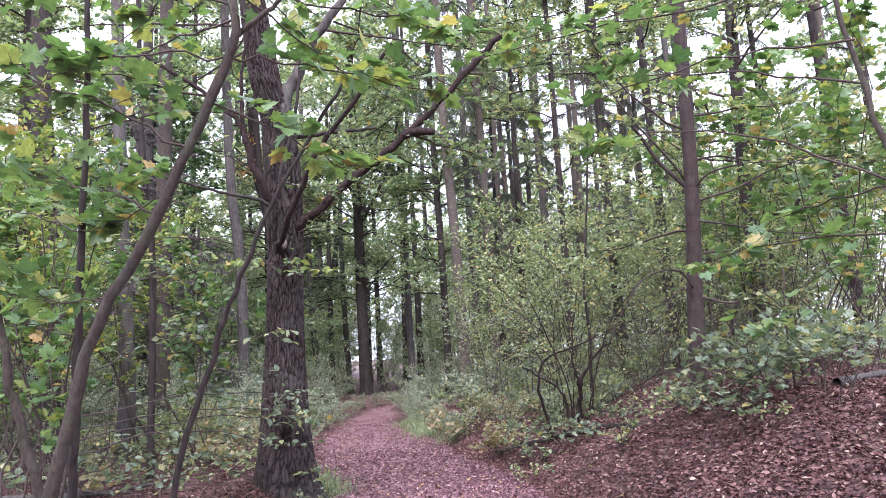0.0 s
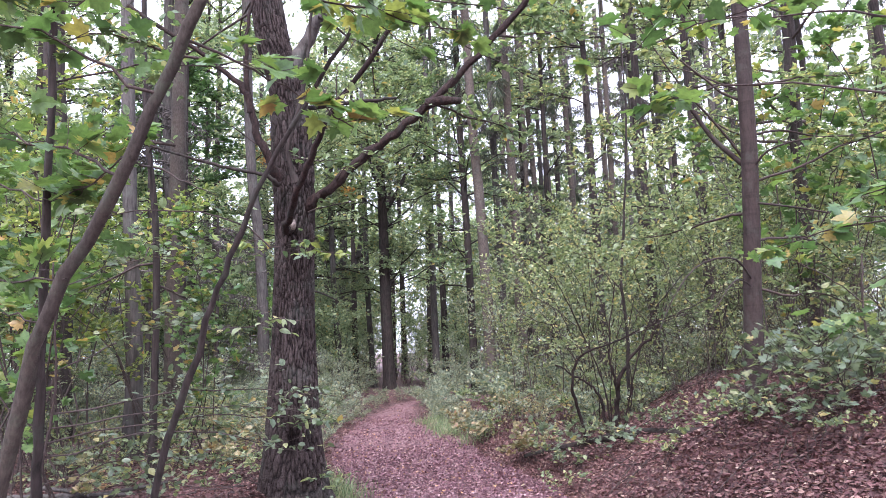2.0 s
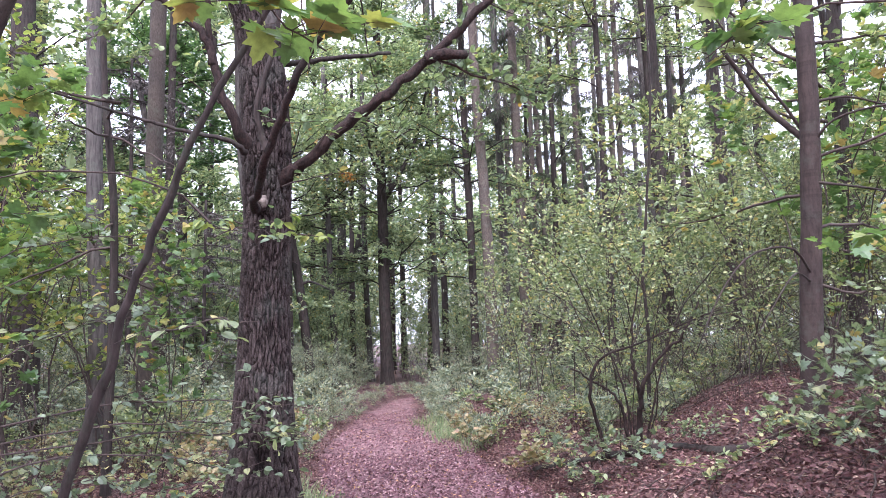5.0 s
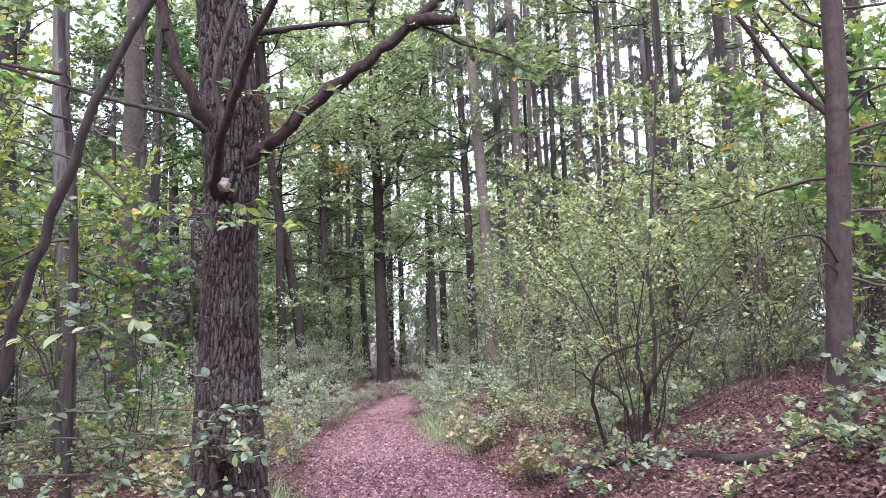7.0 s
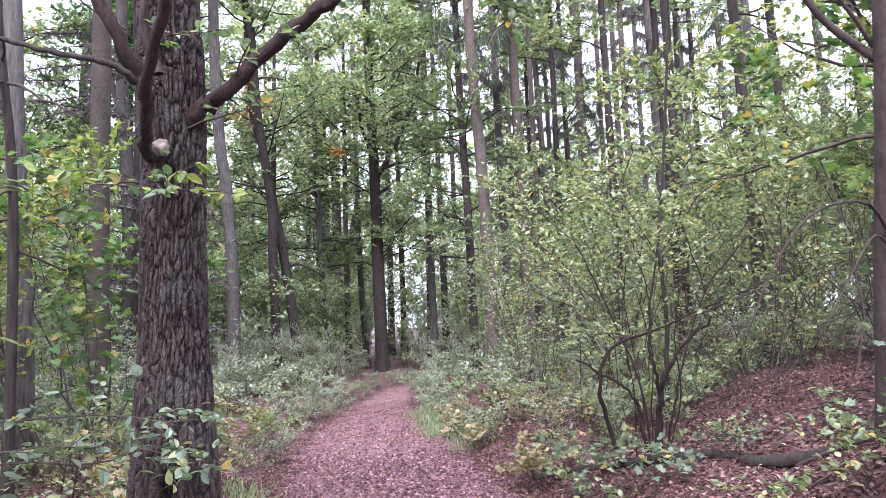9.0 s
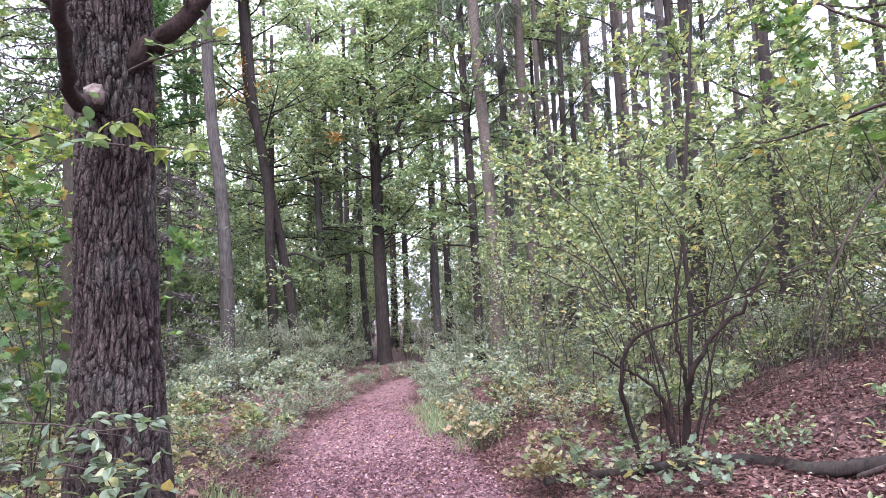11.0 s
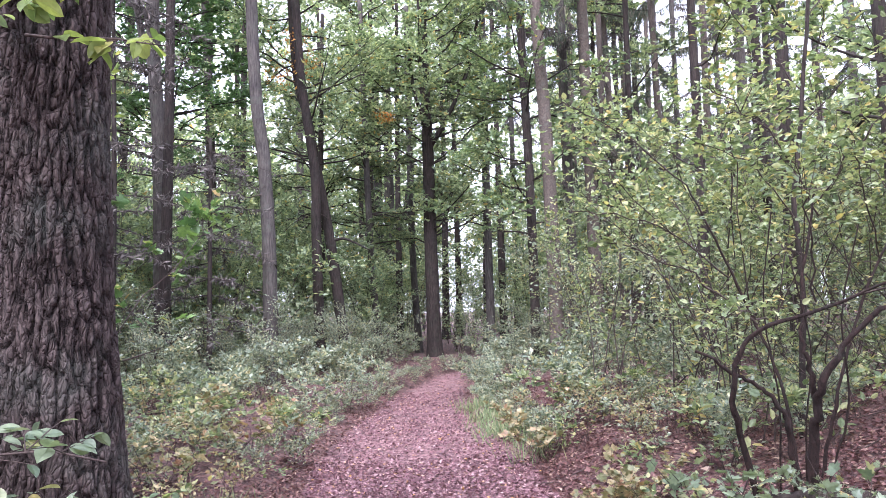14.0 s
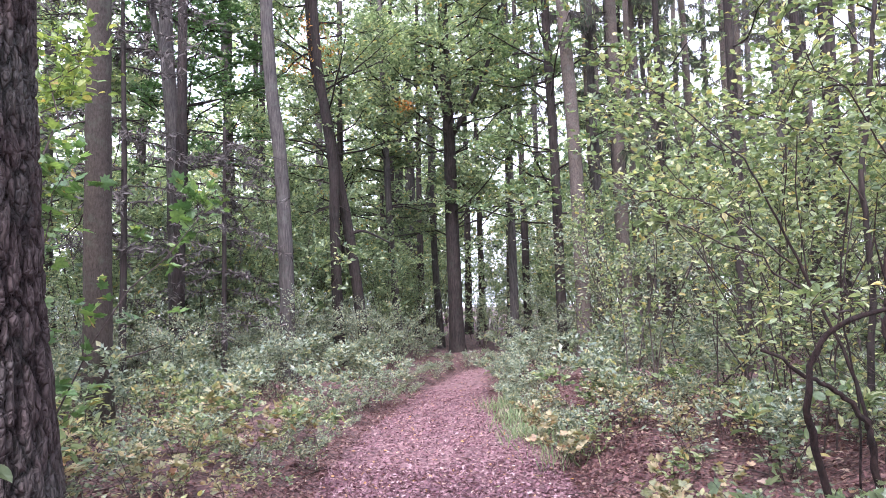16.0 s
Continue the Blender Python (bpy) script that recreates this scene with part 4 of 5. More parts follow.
young = [bush("young_tree", (0, 0, 0), "leafy young tree in the green thicket", "tree", 4.4, 1.8, 6, 40, 0.132, HAZED_LEAF, SLIM, 8, group="thicket", start=0.05, twig=0.55, bare=0.85) for _ in range(3)]
scatter(young, spots(32, -17, -2.2, 18, 38, 0.8, 1.5, 1.0, 1.5, lambda x, y: y > 25.5 or x < -7.5) + spots(26, 2.5, 18, 26.5, 44, 1.0, 1.8, 1.0, 1.6) + spots(9, -4, 4.0, 31, 42, 0.7, 1.1, -9, 1.3) + [(1.6, 41, 0.8), (3.0, 43, 0.9), (0.5, 45, 1.0), (2.2, 47, 1.1), (-0.8, 49, 1.3), (4.2, 49, 1.3), (-3.0, 50, 1.4), (1.4, 52, 1.5), (0.35, 27.6, 0.45), (1.2, 29.5, 0.6), (-0.1, 28.8, 0.5), (2.2, 28.2, 0.6)] + spots(18, -34, 36, 46, 62, 2.2, 3.4, -9, 3.5) + spots(24, -36, 38, 54, 74, 3.6, 5.0, -9, 4.0, lambda x, y: x < -12 or x > 9) + spots(9, -12, 10, 58, 72, 3.0, 4.2, -9, 2.5) + spots(11, -8.8, -4.6, 21.2, 24.6, 0.75, 1.15, 1, 0.95) + spots(9, -26, -7, 34, 46, 1.8, 2.8, 1, 3.0) + spots(13, -6.2, -1.8, 24.6, 29, 0.6, 1.0, 0.9, 0.85) + spots(12, -12, -7.0, 16.5, 25, 0.55, 0.95, 1, 1.1) + spots(14, 3.5, 17, 29, 46, 1.1, 1.7, 1, 1.5) + spots(8, 9, 20, 13, 24, 1.2, 1.8, 1, 2.0) + spots(8, -20, -10, 9, 18, 1.2, 1.8, 1, 2.0))
bramble = [bush("bramble_bush", (0, 0, 0), "low pale green bramble with small leaves", "bush", 0.8, 0.75, 2, 58, 0.068, BRAMBLE_LEAF, SLIM, 7, group="brambles", start=0.05, r=0.005, twig=0.25, bare=1.0) for _ in range(4)]
scatter(bramble, spots(20, -6, -1.3, 9.6, 13, 0.35, 0.7, 0.35, 0.5, lambda x, y: x < -1.5 - 0.6 * max(0, 10.8 - y)) + spots(120, -11, -1.2, 13, 27.5, 0.7, 1.3, 0.3, 0.5) + spots(75, 0.6, 9, 12.3, 27.5, 0.7, 1.3, 0.3, 0.5) + spots(26, 2.2, 9, 11.2, 14, 0.5, 0.9, 0.3, 0.6)
        + [(float(np.interp(y, PATH_Y, PATH_L)) - 0.3 + 0.12 * rng.normal(), y, 0.35 + 0.3 * rng.random()) for y in np.arange(12.2, 27, 0.55)] + [(float(np.interp(y, PATH_Y, PATH_R)) + 0.3 + 0.12 * rng.normal(), y, 0.42 + 0.3 * rng.random()) for y in np.arange(13.2, 27, 0.55)])
seedling = [bush("maple_seedling", (0, 0, 0), "knee-high maple seedling turning yellow", "plant", 0.55, 0.42, 4, 11, 0.068, YELLOW_LEAF, MAPLE, 4, group="yellow seedlings", start=0.3, r=0.004, twig=0.15) for _ in range(2)]
scatter(seedling, [(1.6, 10.3, 0.85), (1.75, 10.1, 0.75), (1.5, 10.6, 0.6), (1.95, 10.4, 0.6), (-1.75, 11.6, 0.9), (-2.2, 12.4, 1.0), (-1.9, 10.6, 0.7), (-1.9, 8.7, 0.8), (-2.3, 9.6, 0.9), (-1.7, 13.5, 0.8), (1.2, 12.6, 0.9), (1.0, 13.8, 0.8), (-2.9, 7.5, 0.7)])
fading = [bush("fading_seedling", (0, 0, 0), "knee-high shrub with small leaves fading to pale yellow", "plant", 0.65, 0.42, 4, 11, 0.052, YELLOW_LEAF, CURL, 6, group="fading shrubs", start=0.12, r=0.004, twig=0.2) for _ in range(2)]
scatter(fading, spots(15, -3.6, -1.2, 9.4, 13.5, 0.5, 0.9, 0.15, 0.4) + spots(8, 0.9, 3.2, 11, 14.5, 0.5, 0.9, 0.15, 0.4))
pale_seed = [bush("hazel_seedling", (0, 0, 0), "knee-high hazel seedling with yellow-green leaves", "plant", 0.6, 0.4, 4, 10, 0.08, HAZEL_LEAF, CURL, 5, group="hazel seedlings", start=0.15, r=0.004, twig=0.2) for _ in range(2)]
scatter(pale_seed, [(x, y, 0.6 + 0.5 * rng.random()) for x, y, _ in spots(20, -5, -1.3, 8.6, 14, 1, 1, 0.2, 0.45) + spots(26, 0.8, 6.5, 10.6, 15.5, 1, 1, 0.15, 0.5) + spots(6, 3.7, 5.6, 4.4, 7.4, 1, 1, 0.3, 0.5)])
green_seed = [bush("green_seedling", (0, 0, 0), "low plant with broad pale green leaves", "plant", 0.4, 0.5, 4, 7, 0.07, HAZEL_LEAF, OVAL, 4, group="green seedlings", start=0.3, r=0.004, twig=0.2) for _ in range(2)]
scatter(green_seed, [(x, y, 0.4 + 0.5 * rng.random()) for x, y, _ in spots(16, -5, -1.4, 8.2, 13, 1, 1, 0.3, 0.4) + spots(5, 1.9, 6.5, 4.2, 10, 1, 1, 0.4, 0.6)] + [(2.0, 9.2, 0.8), (3.2, 9.0, 0.7), (1.9, 11.2, 0.8), (3.0, 7.0, 0.8), (3.6, 6.3, 1.0), (4.3, 7.0, 1.1), (-1.6, 9.2, 0.9), (-0.75, 8.0, 0.7), (-1.6, 7.4, 0.8), (1.8, 8.6, 0.6), (3.8, 8.4, 0.9)])


# ---- saplings close to the path ----
def sapling(name, stems, boughs, label, bark, leaf, shape, size, twigs, per, category="sapling", gnarl=0.25):
    base = np.array(stems[0][0][0], float)
    base[2] = gz(base[0], base[1]) - 0.05
    t = thing(name, base, label, category)
    for pts, a, b in stems:
        h = Heap()
        q = smooth_path(np.array(pts, float) - base, 26)
        q[2:-1] += rng.normal(size=(23, 3)) * a * gnarl
        h.add(tube(q, np.linspace(a, b, 26), 10, 0.3 * gnarl))
        part("stem", h.mesh("stem", bark, True), t)
    fol, twigs_heap = Heap(), Heap()
    for pts, a in boughs:
        wood = Heap()
        q = smooth_path(np.array(pts, float) - base, 12)
        q[1:] += rng.normal(size=(11, 3)) * 0.012
        wood.add(tube(q, np.linspace(a, 0.003, 12), 5))
        dress(twigs_heap, fol, q, twigs, size, shape, 0.003, -0.25, 0.28, per, 0.45, 0.2, 0.7)
        part("branch", wood.mesh("branch", TWIG_BARK, True), t)
    stuff_part("brushwood", twigs_heap, TWIG_BARK, t)
    part("foliage", fol.mesh("foliage", leaf), t)
    return t


sapling("maple_sapling", [([(-1.98, 4.32, 0.2), (-1.81, 4.24, 0.94), (-1.66, 4.15, 1.46), (-1.48, 4.05, 1.96), (-1.13, 3.94, 2.52), (-0.81, 3.81, 3.15), (-0.65, 3.74, 3.53), (-0.64, 3.71, 3.8), (-0.7, 3.7, 4.6)], 0.042, 0.02), ([(-0.68, 3.76, 3.48), (-0.5, 3.72, 3.62), (-0.3, 3.7, 3.8), (0.1, 3.6, 4.3)], 0.018, 0.009)],
        [([(-1.13, 3.94, 2.52), (-1.6, 4.1, 2.75), (-2.3, 4.3, 2.95)], 0.009), ([(-0.95, 3.85, 2.9), (-1.5, 3.8, 3.2), (-2.1, 3.9, 3.35)], 0.009), ([(-0.81, 3.81, 3.15), (-0.4, 4.0, 3.0), (0.0, 4.1, 2.75)], 0.008), ([(-0.7, 3.76, 3.4), (-0.2, 3.9, 3.4), (0.5, 4.1, 3.3)], 0.008),
         ([(-0.64, 3.71, 3.8), (0.1, 4.0, 3.8), (1.0, 4.3, 3.75)], 0.008), ([(-0.66, 3.72, 3.6), (-1.2, 4.2, 3.7), (-1.9, 4.6, 3.7)], 0.008), ([(-1.4, 4.0, 2.05), (-1.9, 4.3, 2.1), (-2.4, 4.6, 2.2)], 0.006), ([(-0.7, 3.76, 3.4), (-1.2, 3.5, 3.3), (-1.7, 3.5, 3.1)], 0.007), ([(-1.0, 3.9, 2.7), (-1.5, 4.4, 2.6), (-2.0, 4.8, 2.6)], 0.006), ([(-0.64, 3.71, 3.8), (-0.2, 4.2, 3.6), (0.3, 4.6, 3.45)], 0.007), ([(-0.66, 3.72, 3.7), (-1.4, 3.6, 3.8), (-2.0, 3.7, 3.75)], 0.007), ([(-0.7, 3.7, 4.3), (0.0, 4.4, 4.25), (0.7, 5.0, 4.1)], 0.008), ([(-0.7, 3.7, 4.2), (-1.4, 4.6, 4.15), (-2.1, 5.3, 4.05)], 0.008), ([(-0.7, 3.7, 4.1), (-0.5, 4.8, 4.2), (-0.2, 5.6, 4.15)], 0.008)],
        "curved maple sapling with broad green leaves", MAPLE_BARK, MAPLE_LEAF, MAPLE, 0.125, 15, 3)
sapling("maple_sapling", [([(-2.1, 5.08, 0.2), (-2.06, 5.05, 0.8), (-1.99, 4.93, 1.5), (-1.9, 4.74, 2.65), (-1.82, 4.59, 3.6), (-1.81, 4.5, 4.6)], 0.034, 0.016)],
        [([(-1.95, 4.85, 1.9), (-2.4, 5.1, 2.0), (-3.0, 5.4, 2.1)], 0.006), ([(-1.9, 4.74, 2.6), (-2.4, 4.9, 2.8), (-3.0, 5.2, 2.9)], 0.006), ([(-1.85, 4.65, 3.3), (-1.3, 4.9, 3.5), (-0.7, 5.2, 3.6)], 0.007), ([(-1.82, 4.59, 3.6), (-2.4, 4.7, 3.9), (-3.0, 4.9, 4.0)], 0.007)],
        "straight dark maple sapling with green leaves", DARK_BARK, MAPLE_LEAF, MAPLE, 0.12, 9, 3)
sapling("maple_sapling", [([(-1.98, 4.72, 0.25), (-2.08, 4.66, 0.88), (-2.2, 4.59, 1.39), (-2.27, 4.52, 1.89), (-2.4, 4.4, 3.0)], 0.036, 0.02)], [([(-2.27, 4.52, 1.89), (-2.7, 4.7, 2.2), (-3.2, 4.9, 2.3)], 0.006)],
        "leaning maple sapling stem", MAPLE_BARK, MAPLE_LEAF, MAPLE, 0.12, 6, 3)
sapling("thin_sapling", [([(-1.5, 5.15, 0.0), (-1.34, 5.05, 0.98), (-1.18, 5.0, 1.45), (-1.08, 4.96, 1.67), (-1.02, 4.92, 1.89), (-0.93, 4.87, 2.1), (-0.83, 4.82, 2.3), (-0.73, 4.78, 2.51), (-0.6, 4.73, 2.76), (-0.42, 4.69, 3.06), (-0.23, 4.64, 3.35), (-0.05, 4.6, 3.64)], 0.024, 0.011)],
        [([(-0.62, 4.87, 2.3), (-0.9, 4.9, 2.5), (-1.4, 5.0, 2.6), (-2.0, 5.2, 2.55)], 0.006), ([(-0.9, 4.9, 1.8), (-0.6, 4.8, 1.86), (-0.4, 4.75, 1.85)], 0.004), ([(-0.15, 4.7, 2.95), (-0.2, 4.8, 3.3), (-0.1, 4.8, 3.6)], 0.005)],
        "thin dark sapling leaning across the oak", DARK_BARK, HAZEL_LEAF, OVAL, 0.07, 5, 3)
sapling("beech_sapling", [([(-2.6, 6.0, 0.2), (-2.5, 5.95, 0.9), (-2.4, 5.9, 1.5), (-2.4, 5.8, 2.4)], 0.014, 0.006)],
        [([(-2.45, 5.92, 1.3), (-1.7, 6.55, 1.4), (-1.1, 6.95, 1.36), (-0.5, 7.05, 1.28)], 0.008), ([(-2.45, 5.92, 1.2), (-1.7, 6.4, 1.28), (-1.1, 6.85, 1.22), (-0.65, 6.95, 1.14)], 0.007), ([(-2.45, 5.92, 1.1), (-1.6, 6.5, 1.2), (-1.0, 6.9, 1.12), (-0.5, 7.0, 1.02)], 0.007), ([(-2.5, 5.95, 1.0), (-1.8, 6.3, 1.1), (-1.2, 6.6, 1.0), (-0.8, 6.7, 0.85)], 0.007), ([(-2.42, 5.9, 1.6), (-1.9, 6.3, 1.9), (-1.5, 6.6, 2.0)], 0.006), ([(-2.5, 5.95, 0.8), (-2.0, 6.6, 0.9), (-1.5, 6.8, 0.75)], 0.005), ([(-2.4, 5.8, 2.2), (-2.0, 6.4, 2.5), (-1.6, 6.8, 2.6)], 0.005)],
        "beech sapling whose flat leafy sprays cross the oak", TWIG_BARK, SPRAY_LEAF, OVAL, 0.066, 22, 5)
sapling("maple_sapling", [([(3.5, 3.3, 0.5), (3.45, 3.5, 1.6), (3.3, 3.8, 2.6), (3.2, 4.0, 4.0)], 0.03, 0.014)],
        [([(3.32, 3.8, 2.5), (2.7, 4.2, 2.95), (2.0, 4.5, 3.1), (1.55, 4.6, 2.95)], 0.009), ([(3.25, 3.9, 3.2), (2.6, 4.4, 3.5), (1.9, 4.7, 3.6)], 0.009), ([(3.2, 4.0, 3.9), (2.3, 4.3, 4.0), (1.2, 4.4, 3.8)], 0.009), ([(3.25, 3.9, 3.5), (2.2, 4.0, 3.4), (1.2, 4.0, 3.05)], 0.008), ([(3.2, 4.0, 3.9), (2.0, 4.0, 3.75), (0.8, 4.1, 3.5)], 0.008), ([(3.35, 3.7, 2.2), (3.0, 4.6, 2.3), (2.7, 5.4, 2.25)], 0.008), ([(3.3, 3.8, 2.5), (3.4, 4.8, 2.6), (3.4, 5.6, 2.55)], 0.008)],
        "maple sapling on the bank reaching over the path", MAPLE_BARK, MAPLE_LEAF, MAPLE, 0.12, 11, 3)
sapling("bank_sapling", [([(4.05, 6.4, 1.0), (4.03, 6.4, 1.7), (4.05, 6.35, 2.3)], 0.014, 0.006)],
        [([(4.03, 6.4, 1.9), (3.5, 6.2, 2.2), (3.0, 6.0, 2.25)], 0.006), ([(4.04, 6.4, 2.0), (4.5, 6.0, 2.3), (4.9, 5.6, 2.3)], 0.006), ([(4.04, 6.4, 1.6), (3.6, 5.9, 1.75), (3.2, 5.5, 1.6)], 0.005)],
        "thin maple sapling on the bank", TWIG_BARK, MAPLE_LEAF, MAPLE, 0.11, 8, 3)
sapling("whip_sapling", [([(3.5, 11.55, 0.3), (3.52, 11.36, 1.88), (3.47, 11.29, 2.63), (3.57, 11.19, 3.55), (3.68, 11.03, 5.09), (3.7, 11, 6.5)], 0.028, 0.012)],
        [([(3.5, 11.3, 2.4), (3.0, 11.0, 2.9), (2.4, 10.8, 3.1)], 0.007), ([(3.55, 11.2, 3.3), (4.1, 11.0, 3.8), (4.8, 10.8, 4.0)], 0.007), ([(3.57, 11.2, 3.6), (3.1, 11.2, 4.2), (2.8, 11.1, 4.6)], 0.007), ([(3.6, 11.1, 4.2), (4.1, 11.2, 4.8), (4.7, 11.2, 5.1)], 0.007)],
        "thin dark upright sapling in the thicket", DARK_BARK, HAZEL_LEAF, OVAL, 0.075, 22, 7)


# ---- the dark many-stemmed bush beside the path ----
sapling("elder_bush", [([(2.84, 9.95, 0.3), (2.86, 9.9, 0.8), (2.87, 9.84, 1.0), (2.88, 9.75, 1.2), (2.99, 9.72, 1.36), (3.15, 9.65, 1.6), (3.3, 9.6, 1.72), (3.5, 9.5, 2.1)], 0.037, 0.010), ([(2.4, 9.68, 0.3), (2.27, 9.6, 0.85), (2.19, 9.5, 1.06), (2.2, 9.46, 1.27), (2.27, 9.43, 1.45), (2.35, 9.41, 1.53), (2.54, 9.4, 1.6), (2.78, 9.38, 1.68), (3.04, 9.3, 1.78), (3.6, 9.2, 2.0)], 0.022, 0.007),
                       ([(2.72, 9.85, 0.3), (2.64, 9.75, 0.79), (2.58, 9.7, 0.99), (2.45, 9.68, 1.14), (2.27, 9.66, 1.25), (2.01, 9.6, 1.4)], 0.022, 0.009), ([(2.86, 9.85, 1.05), (2.81, 9.8, 1.3), (2.78, 9.8, 1.49), (2.82, 9.8, 1.9), (2.95, 9.8, 2.5)], 0.02, 0.007), ([(2.8, 10.0, 0.3), (2.75, 10.1, 1.1), (2.5, 10.2, 1.9), (2.2, 10.2, 2.6)], 0.014, 0.006), ([(2.95, 10.1, 0.3), (3.15, 10.1, 1.1), (3.5, 10.1, 2.0), (4.0, 10.0, 2.6)], 0.014, 0.006),
                       ([(2.6, 9.9, 0.3), (2.6, 9.8, 1.0), (2.5, 9.7, 1.7), (2.55, 9.6, 2.3)], 0.007, 0.004), ([(2.9, 9.9, 0.4), (3.05, 9.8, 1.0), (3.0, 9.7, 1.6), (3.1, 9.6, 2.2)], 0.008, 0.004), ([(2.78, 9.9, 0.3), (2.72, 9.7, 0.9), (2.74, 9.6, 1.4), (2.6, 9.5, 2.0)], 0.007, 0.004)],
        [([(2.34, 9.41, 1.57), (1.9, 9.3, 1.9), (1.4, 9.2, 2.1)], 0.007), ([(2.7, 9.4, 1.7), (2.5, 9.0, 2.2), (2.3, 8.7, 2.5)], 0.007), ([(3.0, 9.9, 2.3), (2.6, 9.6, 2.8), (2.1, 9.4, 3.1)], 0.007), ([(2.5, 10.3, 1.9), (1.9, 10.1, 2.3), (1.3, 10.0, 2.4)], 0.007), ([(3.0, 9.9, 2.4), (3.3, 9.6, 2.9), (3.7, 9.4, 3.2)], 0.007),
         ([(3.5, 9.3, 1.95), (4.0, 9.0, 2.2), (4.6, 8.8, 2.3)], 0.007), ([(3.5, 10.1, 2.0), (3.2, 9.7, 2.5), (3.0, 9.4, 2.8)], 0.006), ([(2.2, 10.2, 2.6), (1.7, 10.1, 3.0), (1.3, 10, 3.2)], 0.006), ([(2.4, 9.4, 1.6), (2.1, 9.0, 1.65), (1.8, 8.7, 1.6)], 0.006), ([(2.9, 9.4, 1.72), (3.3, 8.9, 1.9), (3.8, 8.5, 2.0)], 0.007)],
        "tangled dark-stemmed bush with small yellow-green leaves", RED_BARK, HAZEL_LEAF, OVAL, 0.05, 20, 7, "bush", 0.32)

# ---- tufts of orange leaves high in the leaning tree ----
ORANGE = leaf_material("orange_leaf", [(0, (0.30, 0.13, 0.04)), (0.6, (0.42, 0.20, 0.05)), (1, (0.45, 0.30, 0.09))], 0.5, 0.4)
for ob in [o for o in scene.collection.objects if o.name == "leaning_tree"]:
    for x, y, z, r in ((-4.5, 22.6, 8.1, 0.3), (-3.75, 22.7, 8.5, 0.3), (-4.2, 22.5, 9.0, 0.3), (-1.9, 24.0, 7.3, 0.16)):
        k = 110
        h = Heap()
        h.add(leaves(np.array([x, y, z]) - np.array(ob.location) + rng.normal(size=(k, 3)) * r * (0.8, 0.8, 0.6), rng.normal(size=(k, 3)) + (0, 0, -0.6), 0.1 * (0.6 + 0.6 * rng.random(k)), SLIM, 0.7))
        stuff_part("orange_tuft", h, ORANGE, ob, "tuft of orange leaves")

# ---- bare brown brush and broad-leaved seedlings on the bank ----
brush = [bush("twiggy_brush", (0, 0, 0), "tangle of thin brown twigs with few leaves", "bush", 1.7, 1.7, 8, 14, 0.05, HAZEL_LEAF, SLIM, 3, group="twiggy brush", start=0.1, r=0.008, twig=0.5, bare=0.0) for _ in range(2)]
scatter(brush, [(4.6, 10.7, 0.9), (5.2, 9.6, 1.0), (6.0, 10.9, 1.1), (4.9, 12.0, 1.0), (6.8, 9.2, 1.0), (7.2, 11.8, 1.1), (5.6, 8.4, 0.8), (4.1, 9.7, 0.45), (4.0, 10.6, 0.55), (4.7, 9.1, 0.5), (3.7, 11.2, 0.6), (-3.2, 8.2, 0.7), (-4.6, 9.8, 0.8)])
broad = [bush("bank_maple", (0, 0, 0), "low maple shoot with broad pale green leaves", "plant", 0.45, 0.6, 4, 9, 0.07, SPRAY_LEAF, MAPLE, 3, group="maple shoots", start=0.35, r=0.005, twig=0.25, bare=0.0) for _ in range(2)]
scatter(broad, [(2.95, 5.6, 0.9), (3.4, 5.9, 1.0), (3.8, 5.4, 1.1), (2.15, 9.2, 1.1), (4.3, 6.0, 1.0), (2.5, 8.9, 0.6), (3.2, 6.9, 0.7), (3.3, 5.9, 1.1), (3.6, 6.3, 1.2), (3.9, 6.6, 1.2), (3.5, 6.7, 1.0), (4.2, 6.4, 1.3), (4.0, 7.3, 1.0), (3.1, 6.2, 0.8), (2.2, 9.7, 0.6), (1.9, 9.5, 0.5), (2.6, 9.4, 0.5), (3.1, 8.9, 0.55), (-0.6, 7.1, 0.5), (-2.2, 7.1, 0.9), (-3.4, 7.3, 1.0)])
k = 260
tw = Heap()
for x, y in zip(-6 + 13 * rng.random(k), 5.5 + 7 * rng.random(k)):
    if tread_at(x, y) < 0.3:
        a, ln = rng.random() * 6.28, 0.2 + 0.7 * rng.random() ** 2
        q = np.array([(x + math.cos(a) * u * ln, y + math.sin(a) * u * ln) for u in np.linspace(0, 1, 5)]) + rng.normal(size=(5, 2)) * 0.015
        tw.add(tube(np.column_stack([q, ground_z(q[:, 0], q[:, 1]) + 0.03 + 0.02 * rng.random(5)]), np.linspace(0.007, 0.003, 5), 4, cap=False))
tagged(new("twig_litter", tw.mesh("twig_litter", TWIG_BARK, True)), "thin dead twigs strewn over the leaves", "twigs", kind="stuff")

# ---- dead spruce in the green, tufts of orange leaves, fallen wood ----
tree("dead_spruce", (-6.1, 17.2), [(-6.1, 17.2, 4), (-6.2, 17.2, 8.5)], 0.07, 0.03, DARK_BARK, "dead young spruce with grey-brown drooping twigs", crown=needle_crown(1.6, 8.3, 1.7, 60, DEAD_NEEDLE, 0.16, 110))
tree("dead_spruce", (-5.0, 19.0), [(-5.0, 19.0, 3), (-5.0, 19, 5.5)], 0.06, 0.03, DARK_BARK, "dead young spruce with grey-brown drooping twigs", crown=needle_crown(1.4, 5.3, 1.5, 44, DEAD_NEEDLE, 0.15, 100))


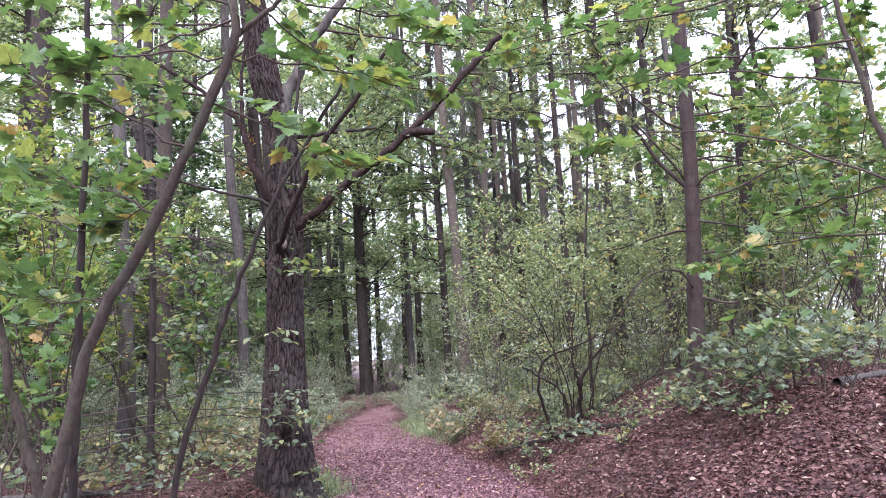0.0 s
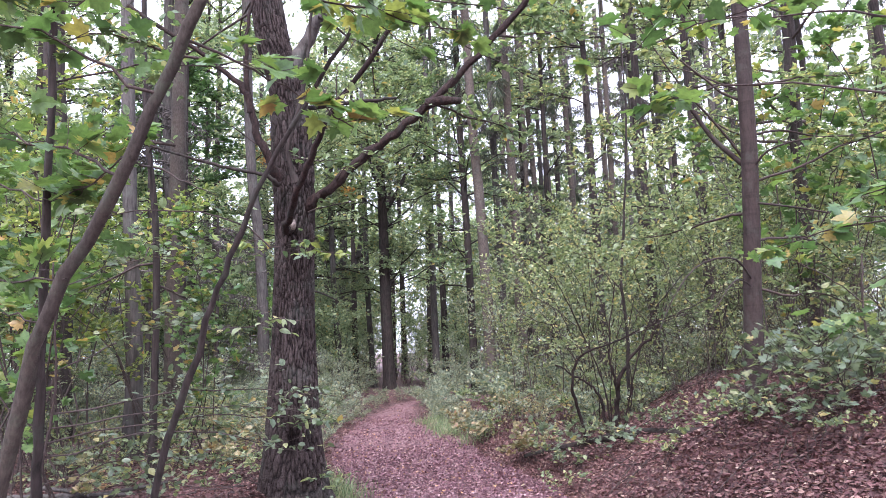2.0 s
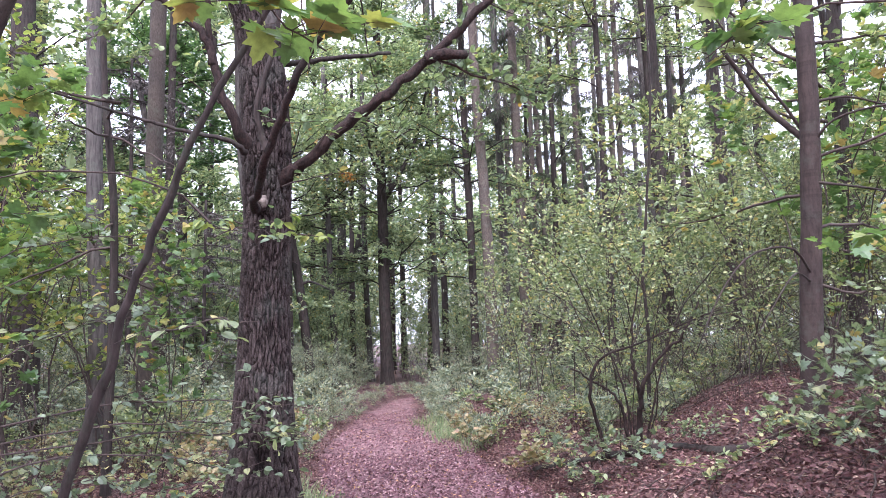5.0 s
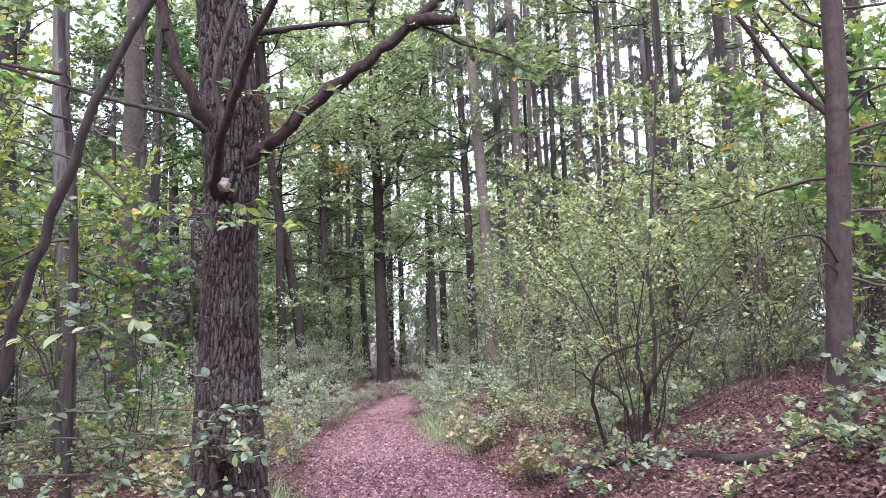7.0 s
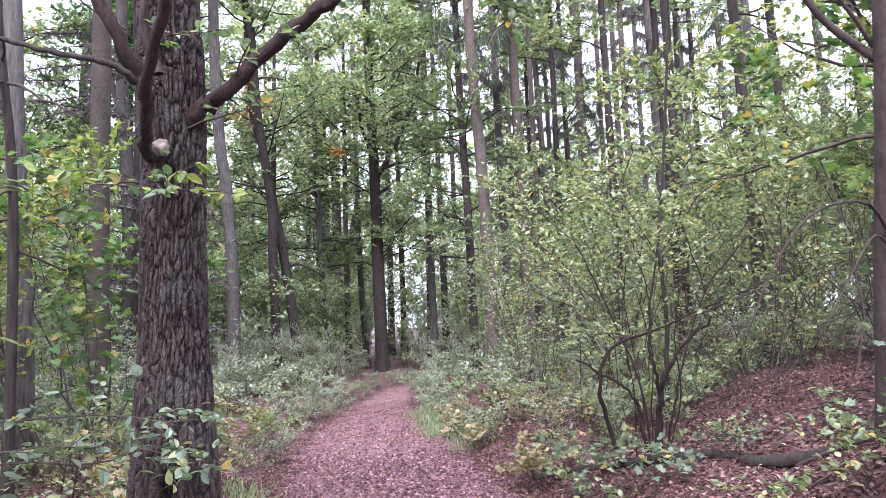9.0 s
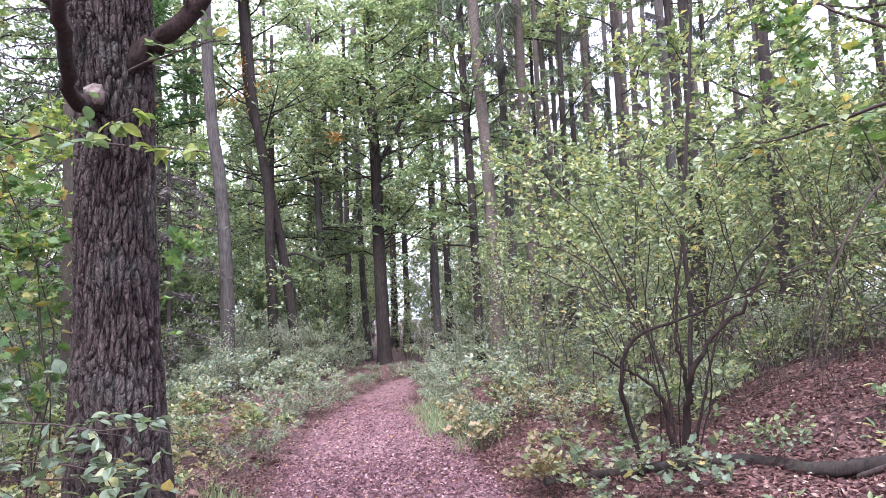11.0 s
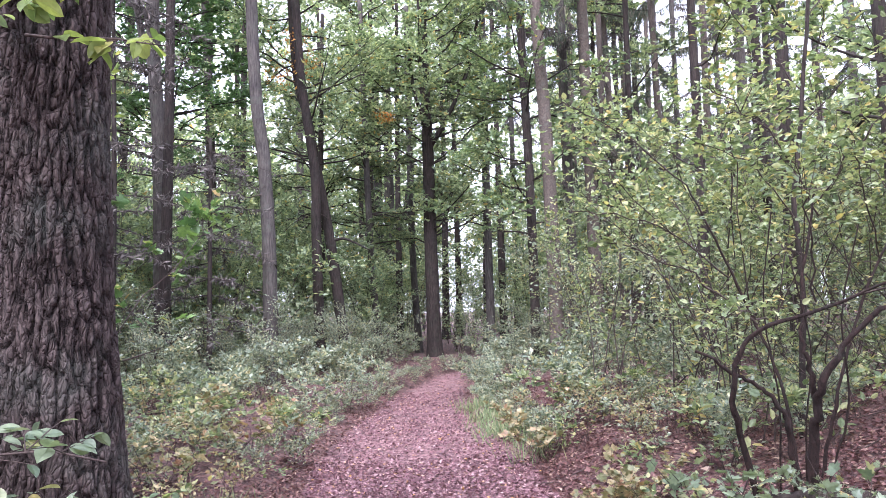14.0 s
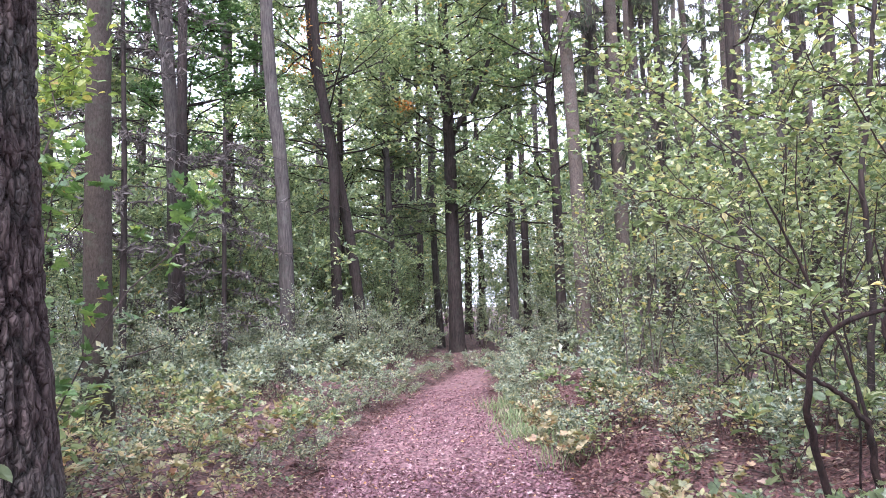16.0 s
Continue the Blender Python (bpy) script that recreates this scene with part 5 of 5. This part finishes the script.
def lying_wood(name, pts, a, b, label, mat, sides=14, rough=0.05, category="log"):
    pts = np.array(pts, float)
    t = thing(name, pts[0], label, category)
    h = Heap()
    k = 40
    q = smooth_path(pts - pts[0], k)
    h.add(tube(q, np.linspace(a, b, k) * (1 + 0.08 * np.sin(np.arange(k) * 1.7)), sides, rough))
    part("wood", h.mesh("wood", mat, True), t)
    return t


def on_ground(xy, lift):
    return [(x, y, gz(x, y) + lift) for x, y in xy]


lying_wood("fallen_log", on_ground([(1.7, 10.6), (2.25, 10.0), (2.9, 9.25), (3.3, 8.65), (3.62, 8.15)], 0.04), 0.035, 0.058, "fallen mossy log lying on the leaves", DARK_BARK, 16, 0.09)
lying_wood("fallen_branch", on_ground([(3.25, 8.15), (3.3, 7.75), (3.32, 7.3), (3.3, 6.8)], 0.06), 0.022, 0.012, "dead branch lying on the bank", TWIG_BARK, 8, category="branch")
lying_wood("fallen_branch", on_ground([(4.6, 6.6), (5.1, 6.9), (5.7, 7.0)], 0.05), 0.05, 0.03, "dead branch lying on the bank", GREY_BARK, 8, category="branch")
lying_wood("fallen_branch", on_ground([(-3.6, 7.9), (-3.0, 8.3), (-2.5, 8.5)], 0.06), 0.03, 0.015, "dead branch lying in the leaves", GREY_BARK, 8, category="branch")
lying_wood("fallen_branch", on_ground([(-4.2, 8.0), (-3.4, 8.1), (-2.7, 7.9)], 0.08), 0.035, 0.02, "dead branch lying in the leaves", GREY_BARK, 8, category="branch")
lying_wood("fallen_branch", on_ground([(-3.9, 8.5), (-3.2, 8.0), (-2.9, 7.6)], 0.12), 0.025, 0.012, "dead branch lying in the leaves", GREY_BARK, 8, category="branch")

# ---- grass at the path's edge ----
gp = []
for cx, cy, r, k in ((-0.75, 8.6, 0.35, 500), (-0.95, 9.3, 0.3, 260), (-1.3, 10.4, 0.25, 120), (0.95, 14.6, 0.4, 380), (0.75, 15.8, 0.35, 300), (1.2, 13.4, 0.35, 240), (0.6, 17.5, 0.4, 300)):
    gp.append(np.stack([cx + rng.normal(size=k) * r * 0.5, cy + rng.normal(size=k) * r], -1))
gp = np.concatenate(gp)
gh = Heap()
gh.add(leaves(np.column_stack([gp, ground_z(gp[:, 0], gp[:, 1])]), rng.normal(size=(len(gp), 3)) * (0.4, 0.4, 0.1) + (0, 0, 1), 0.12 + 0.16 * rng.random(len(gp)), BLADE, 0.8, (0, 1, 0)))
tagged(new("grass", gh.mesh("grass", GRASS)), "tufts of thin green grass beside the path", "grass", kind="stuff")

# ---- fallen leaves ----
n = 240000
fx, fy = -8 + 17 * rng.random(n), 3 + 22 * rng.random(n) ** 1.15
fx[80000:110000], fy[80000:110000] = -1.6 + 3.7 * rng.random(30000), 7.5 + 13 * rng.random(30000) ** 1.2
fx[110000:165000], fy[110000:165000] = 1.2 + 5.8 * rng.random(55000), 3.2 + 7.5 * rng.random(55000)
fx[165000:185000], fy[165000:185000] = -5 + 4.5 * rng.random(20000), 6 + 5 * rng.random(20000)
fx[185000:215000], fy[185000:215000] = 1.2 + 5 * rng.random(30000), 3.2 + 6.5 * rng.random(30000)
fx[215000:], fy[215000:] = -1.4 + 3.4 * rng.random(n - 215000), 7.0 + 6 * rng.random(n - 215000)
fx[60000:80000], fy[60000:80000] = 1.2 + 7 * rng.random(20000), 9.5 + 5 * rng.random(20000)
td = tread_at(fx, fy)
for name, sel, mat, size, lab in (("leaf_litter", td < 0.5, FALLEN, 0.04, "carpet of curled red-brown fallen leaves"), ("path_litter", td >= 0.5, TROD, 0.04, "pinkish trodden leaves on the path")):
    x, y = fx[sel], fy[sel]
    k = len(x)
    d = rng.normal(size=(k, 3)) * (1, 1, 0.3)
    h = Heap()
    spot, big = np.stack([x, y, ground_z(x, y) + 0.012 + 0.015 * rng.random(k)], -1), size * (0.5 + 0.9 * rng.random(k))
    for near, shape in ((y < 7.5, CURL), (y >= 7.5, SLIM)):
        h.add(leaves(spot[near], d[near], big[near], shape, 0.6))
    tagged(new(name, h.mesh(name, mat)), lab, "leaves", kind="stuff")

# ---- single leaves that can be told apart on the nearest ground ----
shapes = []
for shape, mat in ((MAPLE, FALLEN), (OVAL, FALLEN), (MAPLE, YELLOW_LEAF), (OVAL, TROD)):
    for _ in range(3):
        h = Heap()
        h.add(leaves([(0, 0, 0)], [(0, 1, 0.1 * rng.normal())], 1.0, shape, 0.15))
        shapes.append(h.mesh("fallen_leaf", mat))
for i in range(300):
    x, y = -2.6 + 6.2 * rng.random(), 6.2 + 6.5 * rng.random()
    on = tread_at(x, y) > 0.5
    pick = (9 if on else 0) + int(rng.integers(0, 3)) if rng.random() < 0.75 else 3 + int(rng.integers(0, 6))
    ob = part("fallen_leaf", shapes[pick], ground)
    s = (0.05 if on else 0.075) * (0.7 + 0.6 * rng.random())
    ob.matrix_basis = pose(x, y, gz(x, y) + 0.035, rng.normal() * 10, rng.normal() * 10, rng.random() * 360) @ Matrix.Diagonal((s, s, s, 1))
